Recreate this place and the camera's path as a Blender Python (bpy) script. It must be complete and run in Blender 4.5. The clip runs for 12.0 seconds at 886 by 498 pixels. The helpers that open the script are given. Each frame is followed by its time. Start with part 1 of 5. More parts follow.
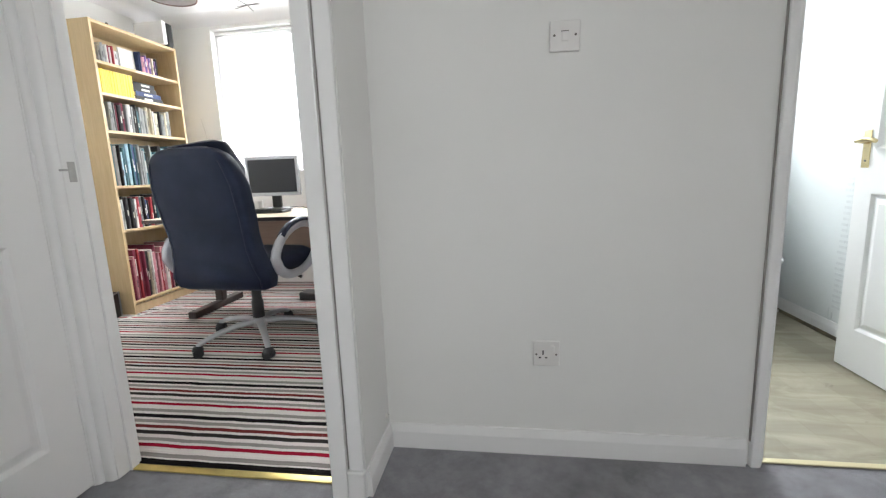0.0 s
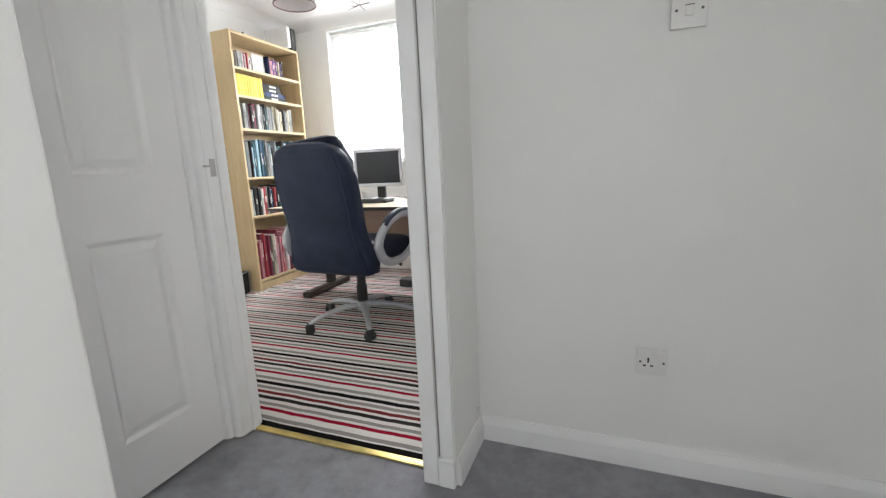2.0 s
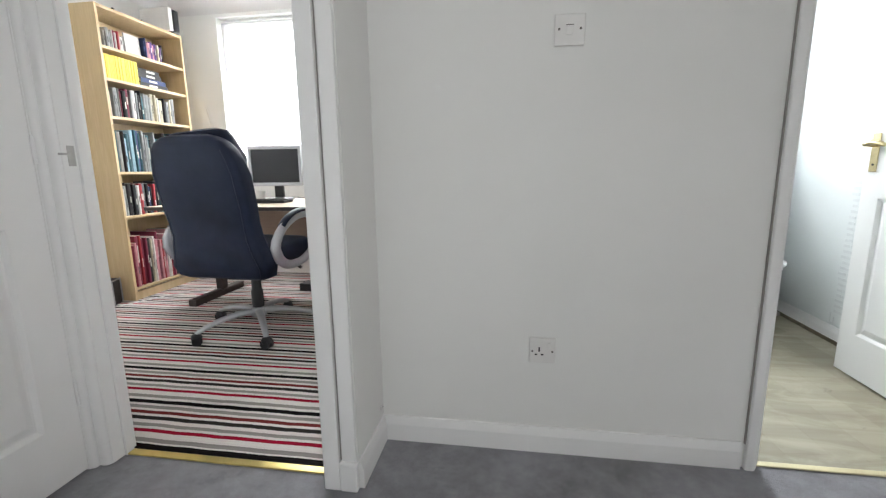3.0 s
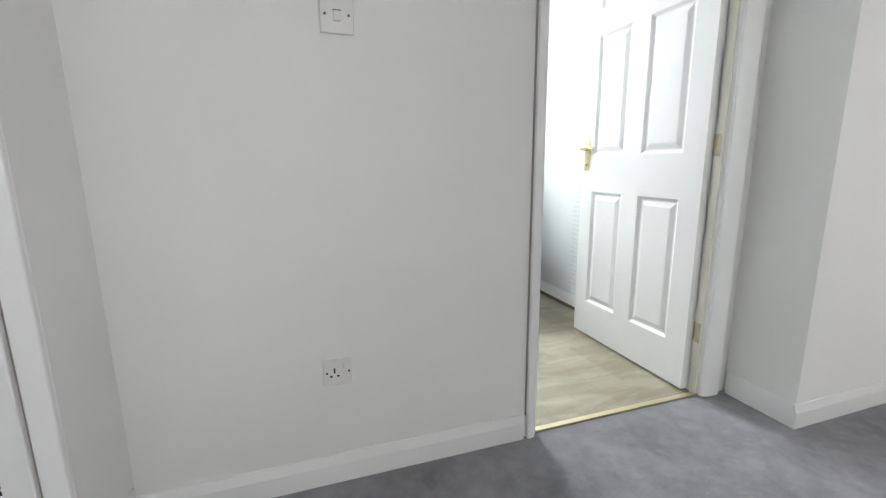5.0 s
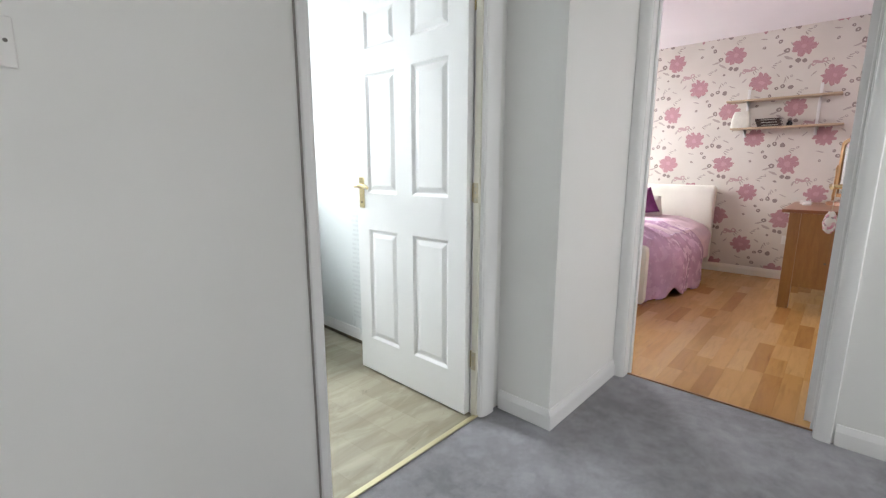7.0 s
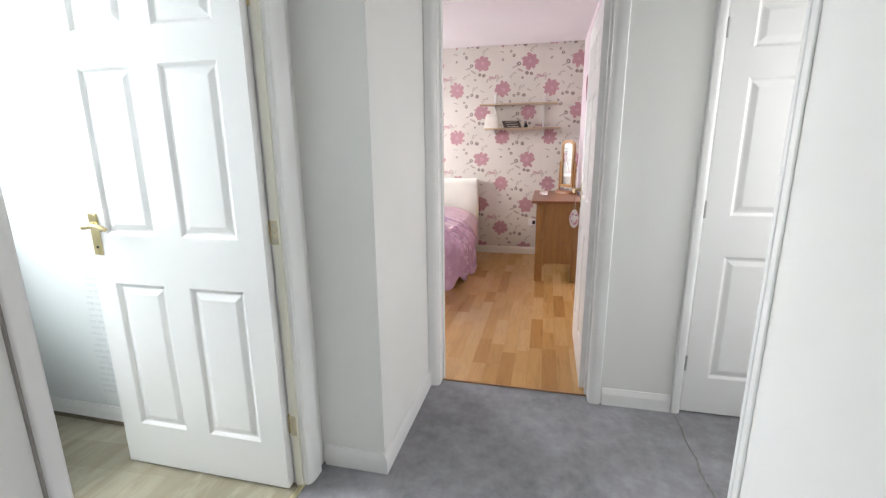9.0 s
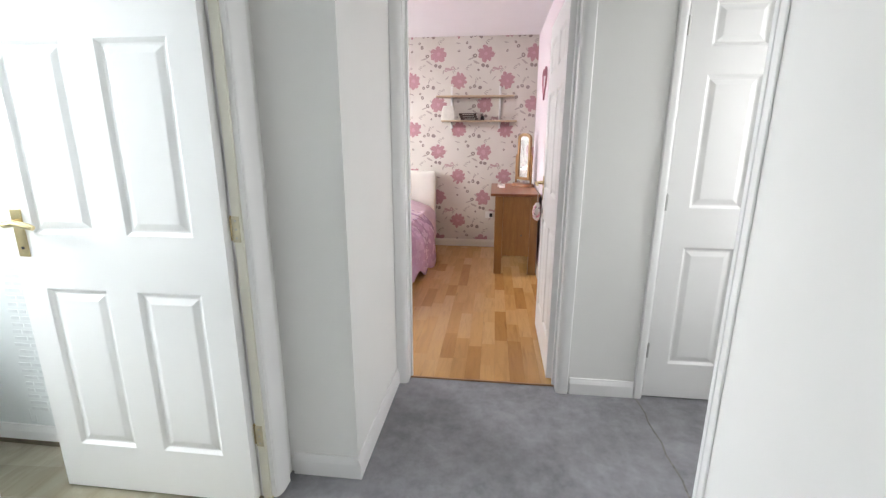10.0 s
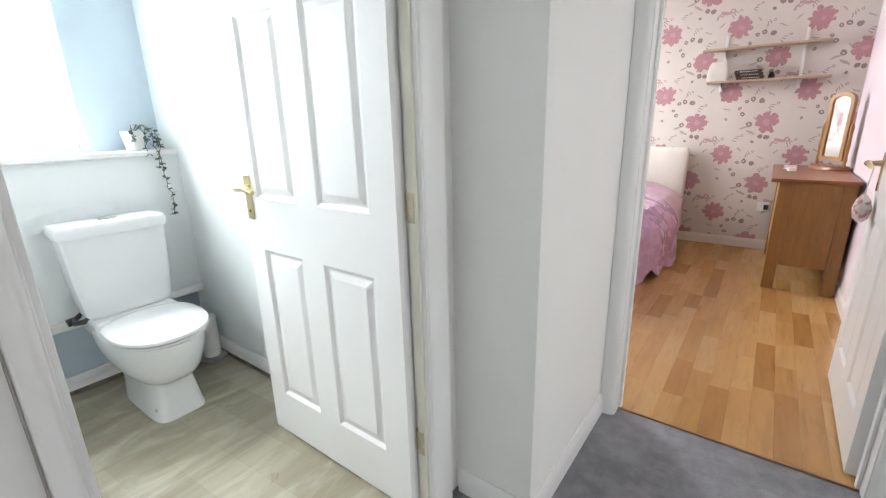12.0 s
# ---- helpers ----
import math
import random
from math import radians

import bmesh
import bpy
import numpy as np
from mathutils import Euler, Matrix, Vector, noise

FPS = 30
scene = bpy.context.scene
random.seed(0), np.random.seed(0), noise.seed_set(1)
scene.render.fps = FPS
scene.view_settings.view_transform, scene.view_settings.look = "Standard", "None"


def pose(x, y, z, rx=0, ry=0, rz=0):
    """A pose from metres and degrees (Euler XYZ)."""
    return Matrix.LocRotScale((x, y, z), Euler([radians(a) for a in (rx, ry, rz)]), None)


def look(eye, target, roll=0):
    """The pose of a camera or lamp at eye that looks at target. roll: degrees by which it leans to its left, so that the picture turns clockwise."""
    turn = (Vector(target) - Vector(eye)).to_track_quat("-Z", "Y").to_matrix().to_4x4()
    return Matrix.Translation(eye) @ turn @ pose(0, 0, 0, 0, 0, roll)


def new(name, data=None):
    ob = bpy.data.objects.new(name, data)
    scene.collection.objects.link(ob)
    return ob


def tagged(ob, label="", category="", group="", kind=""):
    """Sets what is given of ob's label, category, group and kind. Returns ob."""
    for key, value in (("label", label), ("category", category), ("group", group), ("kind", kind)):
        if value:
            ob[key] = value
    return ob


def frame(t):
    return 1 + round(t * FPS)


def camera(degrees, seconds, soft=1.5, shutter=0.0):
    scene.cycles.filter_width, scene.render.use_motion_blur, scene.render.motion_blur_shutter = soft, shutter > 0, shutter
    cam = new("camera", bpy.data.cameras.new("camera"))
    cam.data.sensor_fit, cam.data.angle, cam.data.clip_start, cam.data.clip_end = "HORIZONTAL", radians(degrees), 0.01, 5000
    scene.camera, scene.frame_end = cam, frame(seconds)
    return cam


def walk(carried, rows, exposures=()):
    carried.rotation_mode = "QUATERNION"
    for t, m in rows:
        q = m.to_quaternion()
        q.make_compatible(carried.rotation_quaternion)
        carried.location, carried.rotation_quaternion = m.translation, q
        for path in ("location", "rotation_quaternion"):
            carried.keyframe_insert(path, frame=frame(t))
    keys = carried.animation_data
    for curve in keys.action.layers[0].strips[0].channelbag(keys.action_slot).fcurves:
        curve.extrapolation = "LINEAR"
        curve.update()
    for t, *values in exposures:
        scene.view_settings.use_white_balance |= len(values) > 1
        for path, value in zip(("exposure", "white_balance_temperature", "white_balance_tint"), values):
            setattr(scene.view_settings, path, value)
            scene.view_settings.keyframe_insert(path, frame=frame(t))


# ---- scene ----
cam = camera(91.1, 12.0, soft=1.3)
PATH = [
    (0, (0.418, -1.393, 0.96), (0.121, 0.555, 0.623), -2.2),
    (0.5, (0.423, -1.375, 0.961), (-0.072, 0.532, 0.621), -2.2),
    (1, (0.422, -1.371, 0.965), (-0.323, 0.452, 0.617), -3.0),
    (1.5, (0.416, -1.374, 0.971), (-0.393, 0.42, 0.612), -3.2),
    (2, (0.419, -1.377, 0.973), (-0.309, 0.449, 0.606), -2.7),
    (2.5, (0.432, -1.38, 0.963), (-0.117, 0.509, 0.6), -1.9),
    (3, (0.433, -1.383, 0.955), (0.121, 0.559, 0.595), -0.8),
    (3.5, (0.438, -1.379, 0.953), (0.379, 0.587, 0.59), 0.3),
    (5.5, (0.465, -1.194, 0.996), (1.351, 0.545, 0.56), -1.0),
    (6, (0.473, -1.172, 1.071), (1.611, 0.398, 0.579), -0.6),
    (6.5, (0.484, -1.161, 1.119), (1.745, 0.32, 0.652), -0.0),
    (7, (0.54, -1.115, 1.127), (1.986, 0.218, 0.762), 0.1),
    (9, (0.681, -0.873, 1.301), (2.579, -0.427, 0.854), -0.5),
    (9.5, (0.697, -0.815, 1.303), (2.623, -0.542, 0.841), 0.2),
    (10, (0.718, -0.775, 1.298), (2.647, -0.553, 0.818), 0.2),
    (10.5, (0.787, -0.761, 1.287), (2.697, -0.433, 0.793), -0.0),
    (11, (0.912, -0.779, 1.286), (2.731, -0.132, 0.765), -0.0),
    (11.5, (1.006, -0.8, 1.269), (2.668, 0.171, 0.724), -1.8),
    (12, (1.118, -0.725, 1.244), (2.654, 0.427, 0.683), -1.4),
]
walk(cam, [(t, look(eye, target, roll)) for t, eye, target, roll in PATH], exposures=[(0, -0.17), (1, -0.21), (2, -0.22), (3.5, -0.15), (5.5, -0.03), (6.5, -0.16), (7.2, -0.11), (9, 0.03), (11, 0.05), (12, 0.05)])

# ---- world and light ----
world = bpy.data.worlds.new("sky")
scene.world = world
world.use_nodes = True
wn = world.node_tree
sky = wn.nodes.new("ShaderNodeTexSky")
sky.sky_type, sky.sun_disc = "NISHITA", False
sky.sun_elevation, sky.sun_rotation = radians(40), radians(200)
wn.links.new(sky.outputs[0], wn.nodes["Background"].inputs[0])
wn.nodes["Background"].inputs[1].default_value = 0.1


def sun_lamp():
    d = bpy.data.lights.new("sun", "SUN")
    d.energy, d.angle, d.color = 1.0, radians(12), (1, 0.96, 0.9)
    ob = new("sun", d)
    ob.matrix_world = pose(0, 0, 8, 50, 0, 160)


def window_light(name, x, y, z, rx, rz, sx, sz, watts, colour=(1, 1, 1), spread=180):
    """Area lamp for skylight from just outside, or fill at an added window, slanting down."""
    d = bpy.data.lights.new(name, "AREA")
    d.shape, d.size, d.size_y, d.energy, d.color = "RECTANGLE", sx, sz, watts, colour
    d.spread = radians(spread)
    ob = new(name, d)
    ob.matrix_world = pose(x, y, z, rx, 0, rz)


sun_lamp()
window_light("study_window_light", -1.44, 2.98, 2.1, -52, 0, 1.82, 1.3, 240, (0.94, 0.97, 1), 130)
window_light("wc_window_light", 1.48, 2.5, 2.03, -54, 0, 0.95, 1.15, 165, (0.93, 0.97, 1), 140)
window_light("bedroom_window_light", 5.4, 2.3, 2.0, -58, 0, 1.7, 1.3, 155, (0.94, 0.97, 1))
# fill lamps that brighten the landing, set at added windows out of view
window_light("stair_fill_light", 0.6, -3.02, 1.6, 75, 0, 0.8, 1.0, 3, (1, 1, 1))
window_light("landing_fill_light", 1.19, -2.12, 1.55, 75, 90, 0.7, 1.0, 16, (1, 1, 1))
window_light("lobby_fill_light", 2.5, -2.72, 1.5, 58, 0, 0.56, 1.0, 12, (1, 1, 1))


# ---- materials ----
class Nodes:
    """Short hand for a node tree."""

    def __init__(self, mat):
        self.t = mat.node_tree
        self.bsdf = self.t.nodes["Principled BSDF"]

    def add(self, kind, ins=(), **props):
        n = self.t.nodes.new(kind)
        for k, v in props.items():
            setattr(n, k, v)
        for k, v in dict(ins).items():
            self.put(n.inputs[k], v)
        return n

    def put(self, socket, v):
        if isinstance(v, bpy.types.NodeSocket):
            self.t.links.new(v, socket)
        else:
            socket.default_value = v

    def m(self, op, a, b=0.0, c=0.0):
        n = self.t.nodes.new("ShaderNodeMath")
        n.operation = op
        for i, v in enumerate((a, b, c)):
            self.put(n.inputs[i], v)
        return n.outputs[0]

    def mix(self, f, a, b):
        n = self.t.nodes.new("ShaderNodeMix")
        n.data_type = "RGBA"
        self.put(n.inputs[0], f)
        self.put(n.inputs[6], rgba(a))
        self.put(n.inputs[7], rgba(b))
        return n.outputs[2]

    def coords(self, scale=(1, 1, 1), rot=(0, 0, 0), which="Object"):
        tc = self.t.nodes.new("ShaderNodeTexCoord")
        mp = self.add("ShaderNodeMapping", {"Vector": tc.outputs[which], "Scale": scale, "Rotation": rot})
        return mp.outputs[0]

    def noise(self, vec, scale, detail=3.0, rough=0.5, dist=0.0):
        n = self.add("ShaderNodeTexNoise", {"Vector": vec, "Scale": scale, "Detail": detail, "Roughness": rough, "Distortion": dist})
        return n.outputs[0]

    def span(self, v, a, b, c=0.0, d=1.0):
        n = self.add("ShaderNodeMapRange", {0: v, 1: a, 2: b, 3: c, 4: d})
        return n.outputs[0]

    def bump(self, h, strength, dist):
        n = self.add("ShaderNodeBump", {"Height": h, "Strength": strength, "Distance": dist})
        self.put(self.bsdf.inputs["Normal"], n.outputs[0])


def rgba(c):
    return (*c, 1) if isinstance(c, tuple) and len(c) == 3 else c


def base(name, colour, rough=0.5, metal=0.0):
    m = bpy.data.materials.new(name)
    m.use_nodes = True
    n = Nodes(m)
    n.bsdf.inputs["Base Color"].default_value = rgba(colour)
    n.bsdf.inputs["Roughness"].default_value = rough
    n.bsdf.inputs["Metallic"].default_value = metal
    return m, n


def plain(name, colour, rough=0.5, metal=0.0, vary=0.08, scale=6.0, bump=0.15, bscale=120.0, depth=0.001, rvary=0.03):
    """A surface with slight blotches and fine grain."""
    m, n = base(name, colour, rough, metal)
    v = n.coords()
    big = n.noise(v, scale, 4.0)
    dark = tuple(c * (1 - vary * 2) for c in colour)
    n.put(n.bsdf.inputs["Base Color"], n.mix(n.span(big, 0.3, 0.7), dark, colour))
    n.put(n.bsdf.inputs["Roughness"], n.span(n.noise(v, scale * 3), 0.2, 0.8, max(rough - rvary, 0.02), min(rough + rvary, 1)))
    if bump:
        n.bump(n.noise(v, bscale, 4.0, 0.6), bump, depth)
    return m


def varied(name, colours, rough=0.6):
    """One material for many alike pieces, whose colour changes from object to object."""
    m, n = base(name, colours[0], rough)
    info = n.t.nodes.new("ShaderNodeObjectInfo")
    ramp = n.add("ShaderNodeValToRGB", {0: info.outputs["Random"]})
    ramp.color_ramp.interpolation = "CONSTANT"
    el = ramp.color_ramp.elements
    while len(el) < len(colours):
        el.new(0.5)
    for i, c in enumerate(colours):
        el[i].position = i / len(colours)
        el[i].color = rgba(c)
    n.put(n.bsdf.inputs["Base Color"], ramp.outputs[0])
    return m, n, ramp.outputs[0], info.outputs["Random"]


WALL = plain("white_wall_paint", (0.84, 0.84, 0.82), 0.7, vary=0.025, scale=1.3, bump=0.12, bscale=140)
WCWALL = plain("pale_blue_wall_paint", (0.77, 0.80, 0.80), 0.6, vary=0.02, scale=1.5, bump=0.1, bscale=160)
BLUE = plain("light_blue_wall_paint", (0.58, 0.69, 0.77), 0.6, vary=0.02, scale=1.5)
PINK = plain("pink_wall_paint", (0.74, 0.64, 0.67), 0.7, vary=0.02, scale=1.5)
CEIL = plain("ceiling_paint", (0.82, 0.81, 0.81), 0.8, vary=0.02, scale=2, bump=0.2, bscale=90)
GLOSS = plain("white_gloss_paint", (0.86, 0.86, 0.855), 0.32, vary=0.012, scale=2, bump=0, rvary=0.01)
CREAMGLOSS = plain("aged_cream_gloss", (0.78, 0.76, 0.66), 0.35, vary=0.03, scale=4)
BRASS = plain("polished_brass", (0.80, 0.66, 0.38), 0.22, 1.0, vary=0.08, scale=20, bump=0)
DULLBRASS = plain("dull_brass", (0.66, 0.60, 0.44), 0.45, 0.8, vary=0.12, scale=30, bump=0)
STEEL = plain("dull_steel", (0.55, 0.55, 0.54), 0.35, 1.0, vary=0.1, scale=25, bump=0)
PLASTIC = plain("white_switch_plastic", (0.78, 0.77, 0.75), 0.3, vary=0.02, scale=20, bump=0)
DARK = plain("dark_slot", (0.02, 0.02, 0.02), 0.6, vary=0.05, bump=0)


def carpet_material():
    m, n = base("grey_pile_carpet", (0.1, 0.1, 0.11), 0.95)
    v = n.coords()
    big = n.m("ADD", n.m("MULTIPLY", n.noise(v, 3.0, 8.0, 0.68), 0.6), n.m("MULTIPLY", n.noise(v, 14.0, 5.0, 0.7), 0.4))
    fine = n.noise(v, 420, 3.0, 0.7)
    c = n.mix(n.span(big, 0.40, 0.62), (0.19, 0.187, 0.203), (0.37, 0.365, 0.40))
    n.put(n.bsdf.inputs["Base Color"], n.mix(n.span(fine, 0.35, 0.7, 0, 0.45), c, (0.09, 0.088, 0.096)))
    n.bsdf.inputs["Sheen Weight"].default_value = 0.25
    n.bump(n.m("ADD", n.m("MULTIPLY", big, 1.5), fine), 0.7, 0.004)
    return m


CARPET = carpet_material()


def vinyl_material():
    m, n = base("grey_oak_vinyl", (0.45, 0.42, 0.36), 0.42)
    turn = (0, 0, radians(86))
    v = n.coords((1, 1, 1), turn)
    brick = n.add("ShaderNodeTexBrick", {"Vector": v, "Color1": (0.29, 0.265, 0.19, 1), "Color2": (0.38, 0.35, 0.265, 1), "Mortar": (0.27, 0.235, 0.165, 1),
                                        "Scale": 1.0, "Mortar Size": 0.0008, "Brick Width": 0.9, "Row Height": 0.15, "Bias": 0.0})
    g = n.noise(n.coords((0.9, 7, 1), turn), 1.9, 7.0, 0.6, 0.7)
    blot = n.noise(n.coords((1.5, 4, 1), turn), 1.8, 5.0, 0.6, 0.8)
    knot = n.noise(n.coords((6, 9, 1), turn), 1.6, 3.0, 0.5, 1.0)
    c = n.mix(n.span(g, 0.42, 0.72, 0, 0.6), brick.outputs[0], (0.21, 0.175, 0.11))
    c = n.mix(n.span(blot, 0.48, 0.70, 0, 0.75), c, (0.50, 0.47, 0.37))
    n.put(n.bsdf.inputs["Base Color"], n.mix(n.span(knot, 0.69, 0.76, 0, 0.8), c, (0.13, 0.105, 0.065)))
    n.bump(g, 0.12, 0.001)
    return m


VINYL = vinyl_material()


def wallpaper_material():
    """Cream paper printed with a half-drop repeat of pink flowers and small grey sprigs."""
    m, n = base("flowered_wallpaper", (0.7, 0.6, 0.56), 0.6)
    P = 0.555
    tc = n.t.nodes.new("ShaderNodeTexCoord")
    wob = n.add("ShaderNodeTexNoise", {"Vector": tc.outputs["Object"], "Scale": 20.0, "Detail": 5.0})
    off = n.add("ShaderNodeVectorMath", {0: wob.outputs[1], 1: (0.5, 0.5, 0.5)}, operation="SUBTRACT")
    sc = n.add("ShaderNodeVectorMath", {0: off.outputs[0], 3: 0.075}, operation="SCALE")
    v = n.add("ShaderNodeVectorMath", {0: tc.outputs["Object"], 1: sc.outputs[0]}, operation="ADD")
    sep = n.add("ShaderNodeSeparateXYZ", {0: v.outputs[0]})
    sc2 = n.add("ShaderNodeVectorMath", {0: off.outputs[0], 3: 0.028}, operation="SCALE")
    v2 = n.add("ShaderNodeVectorMath", {0: tc.outputs["Object"], 1: sc2.outputs[0]}, operation="ADD")
    calm = n.add("ShaderNodeSeparateXYZ", {0: v2.outputs[0]})

    def cell(cy, cz, sep=calm):
        dy = n.m("SUBTRACT", n.m("FRACT", n.m("ADD", n.m("DIVIDE", n.m("SUBTRACT", sep.outputs[1], cy), P), 20.5)), 0.5)
        dz = n.m("SUBTRACT", n.m("FRACT", n.m("ADD", n.m("DIVIDE", n.m("SUBTRACT", sep.outputs[2], cz), P), 20.5)), 0.5)
        dy, dz = n.m("MULTIPLY", dy, P), n.m("MULTIPLY", dz, P)
        return n.m("SQRT", n.m("ADD", n.m("MULTIPLY", dy, dy), n.m("MULTIPLY", dz, dz))), n.m("ARCTAN2", dz, dy), dy, dz

    def petals(cy, cz, size, count, phase, deep):
        r, a, dy, dz = cell(cy, cz, sep)
        edge = n.m("MULTIPLY", n.m("ADD", 1 - deep, n.m("MULTIPLY", n.m("POWER", n.m("ABSOLUTE", n.m("COSINE", n.m("ADD", n.m("MULTIPLY", a, count / 2), phase))), 0.55), deep)), size)
        return n.m("LESS_THAN", r, edge), n.m("LESS_THAN", r, size * 0.22), n.m("GREATER_THAN", n.m("COSINE", n.m("ADD", n.m("MULTIPLY", a, count * 2), phase)), 0.75)

    def disc(cy, cz, size, ring=0.0):
        r, a, dy, dz = cell(cy, cz)
        d = n.m("LESS_THAN", r, size)
        return n.m("MULTIPLY", d, n.m("GREATER_THAN", r, ring)) if ring else d

    def dash(cy, cz, ang, length, wide):
        r, a, dy, dz = cell(cy, cz)
        c, s = math.cos(ang), math.sin(ang)
        u = n.m("ADD", n.m("MULTIPLY", dy, c), n.m("MULTIPLY", dz, s))
        w = n.m("SUBTRACT", n.m("MULTIPLY", dz, c), n.m("MULTIPLY", dy, s))
        return n.m("LESS_THAN", n.m("ADD", n.m("POWER", n.m("DIVIDE", u, length), 2.0), n.m("POWER", n.m("DIVIDE", w, wide), 2.0)), 1.0)

    def union(items):
        out = items[0]
        for i in items[1:]:
            out = n.m("MAXIMUM", out, i)
        return out

    by, bz, ay, az = -0.338, 1.437, -0.088, 1.175
    bloom, eye, vein = petals(by, bz, 0.093, 9, 0.4, 0.36)
    bloom2, eye2, vein2 = petals(ay, az, 0.095, 7, 1.2, 0.38)
    dark = union([disc(by - 0.18, bz - 0.06, 0.02, 0.0062), disc(by - 0.13, bz - 0.075, 0.016, 0.0050), disc(by + 0.235, bz + 0.16, 0.02), disc(by - 0.245, bz - 0.075, 0.022),
                  disc(by - 0.22, bz + 0.12, 0.012), disc(ay + 0.13, az - 0.02, 0.022, 0.0068), disc(ay + 0.19, az + 0.075, 0.018, 0.0056), disc(ay + 0.03, az - 0.125, 0.02), disc(ay - 0.24, az + 0.03, 0.013, 0.0037),
                  disc(ay + 0.22, az + 0.12, 0.014, 0.0043)])
    leaves = union([dash(ay + 0.11, az - 0.09, 0.5, 0.042, 0.011), dash(ay + 0.17, az - 0.05, -0.3, 0.035, 0.008), dash(ay + 0.09, az + 0.03, 0.9, 0.026, 0.006), dash(by + 0.15, bz + 0.03, 2.3, 0.028, 0.006),
                    dash(by + 0.19, bz + 0.10, 1.9, 0.026, 0.008), dash(by - 0.13, bz + 0.05, 0.7, 0.024, 0.006), dash(by + 0.02, bz - 0.145, 0.2, 0.03, 0.006), dash(by + 0.25, bz - 0.02, 0.4, 0.03, 0.006)])
    sprigs = []
    for oy, oz, turn in ((ay - 0.03, az + 0.15, 0.1), (by + 0.05, bz + 0.13, 0.5), (ay + 0.20, az - 0.13, -0.2), (by - 0.21, bz + 0.02, 0.9)):
        for q in range(3):
            sprigs.append(dash(oy + 0.012 * q, oz - 0.017 * q, turn + 0.35 * q, 0.020, 0.0042))
        sprigs.append(disc(oy - 0.03, oz + 0.012, 0.011, 0.0055))
    sprig = union(sprigs)
    rosy = union([dash(ay - 0.12, az - 0.16, 0.3, 0.045, 0.014), disc(ay - 0.17, az - 0.15, 0.022, 0.010), disc(ay - 0.09, az - 0.175, 0.018, 0.008)])
    paper = n.noise(n.coords(), 2.2, 3.0)
    c = n.mix(n.span(paper, 0.3, 0.7), (0.595, 0.55, 0.495), (0.665, 0.62, 0.565))
    c = n.mix(n.m("MULTIPLY", leaves, 0.75), c, (0.33, 0.27, 0.25))
    c = n.mix(n.m("MULTIPLY", sprig, 0.8), c, (0.30, 0.24, 0.22))
    c = n.mix(n.m("MULTIPLY", rosy, 0.8), c, (0.42, 0.24, 0.26))
    c = n.mix(n.m("MULTIPLY", dark, 0.88), c, (0.21, 0.155, 0.145))
    for b, e, w in ((bloom, eye, vein), (bloom2, eye2, vein2)):
        c = n.mix(b, c, n.mix(n.m("MULTIPLY", w, 0.35), (0.44, 0.235, 0.255), (0.33, 0.155, 0.175)))
        c = n.mix(n.m("MULTIPLY", e, 0.6), c, (0.55, 0.33, 0.35))
    n.put(n.bsdf.inputs["Base Color"], c)
    n.bump(n.noise(n.coords(), 300, 3.0), 0.08, 0.0008)
    return m


# ---- builders ----
def add_box(bm, x0, x1, y0, y1, z0, z1, bevel=0.0, seg=2):
    r = bmesh.ops.create_cube(bm, size=1.0, matrix=Matrix.LocRotScale(((x0 + x1) / 2, (y0 + y1) / 2, (z0 + z1) / 2), None, (x1 - x0, y1 - y0, z1 - z0)))
    if bevel:
        es = list({e for v in r["verts"] for e in v.link_edges})
        bmesh.ops.bevel(bm, geom=es, offset=bevel, segments=seg, affect="EDGES", profile=0.5)


def box(*a, bevel=0.0, seg=2):
    bm = bmesh.new()
    add_box(bm, *a, bevel=bevel, seg=seg)
    return bm


def boxes(*rows, bevel=0.0):
    bm = bmesh.new()
    for r in rows:
        add_box(bm, *r, bevel=bevel)
    return bm


def smooth(me, angle=50):
    """Smooth shading in which large faces stay flat and only narrow edges bend the light."""
    me.shade_smooth()
    limit = math.cos(radians(angle))
    polys = me.polygons
    nor, area = [p.normal.copy() for p in polys], [p.area for p in polys]
    around = [[] for v in me.vertices]
    for p in polys:
        for v in p.vertices:
            around[v].append(p.index)
    out = []
    for p in polys:
        for v in p.vertices:
            s = Vector((0, 0, 0))
            for g in around[v]:
                if nor[g].dot(nor[p.index]) > limit:
                    s += nor[g] * area[g]
            out.append(s.normalized() if s.length > 0 else nor[p.index])
    me.normals_split_custom_set(out)


def link(name, bm, material, m=None, flat=False):
    me = bpy.data.meshes.new(name)
    bmesh.ops.recalc_face_normals(bm, faces=bm.faces)
    bm.to_mesh(me)
    bm.free()
    if not flat:
        smooth(me)
    me.materials.append(material)
    ob = new(name, me)
    if m is not None:
        ob.matrix_world = m
    return ob


def part(name, bm, material, parent, label="", flat=False):
    ob = link(name, bm, material, flat=flat)
    ob.parent = parent
    if label:
        tagged(ob, label)
    return ob


def thing(name, m, label, category, group="", kind=""):
    ob = new(name)
    ob.empty_display_size = 0.1
    ob.matrix_world = m
    return tagged(ob, label, category, group, kind)


def wall(name, material, label, *rows, bevel=0.0):
    return tagged(link(name, boxes(*rows, bevel=bevel), material), label, "wall", kind="structure")


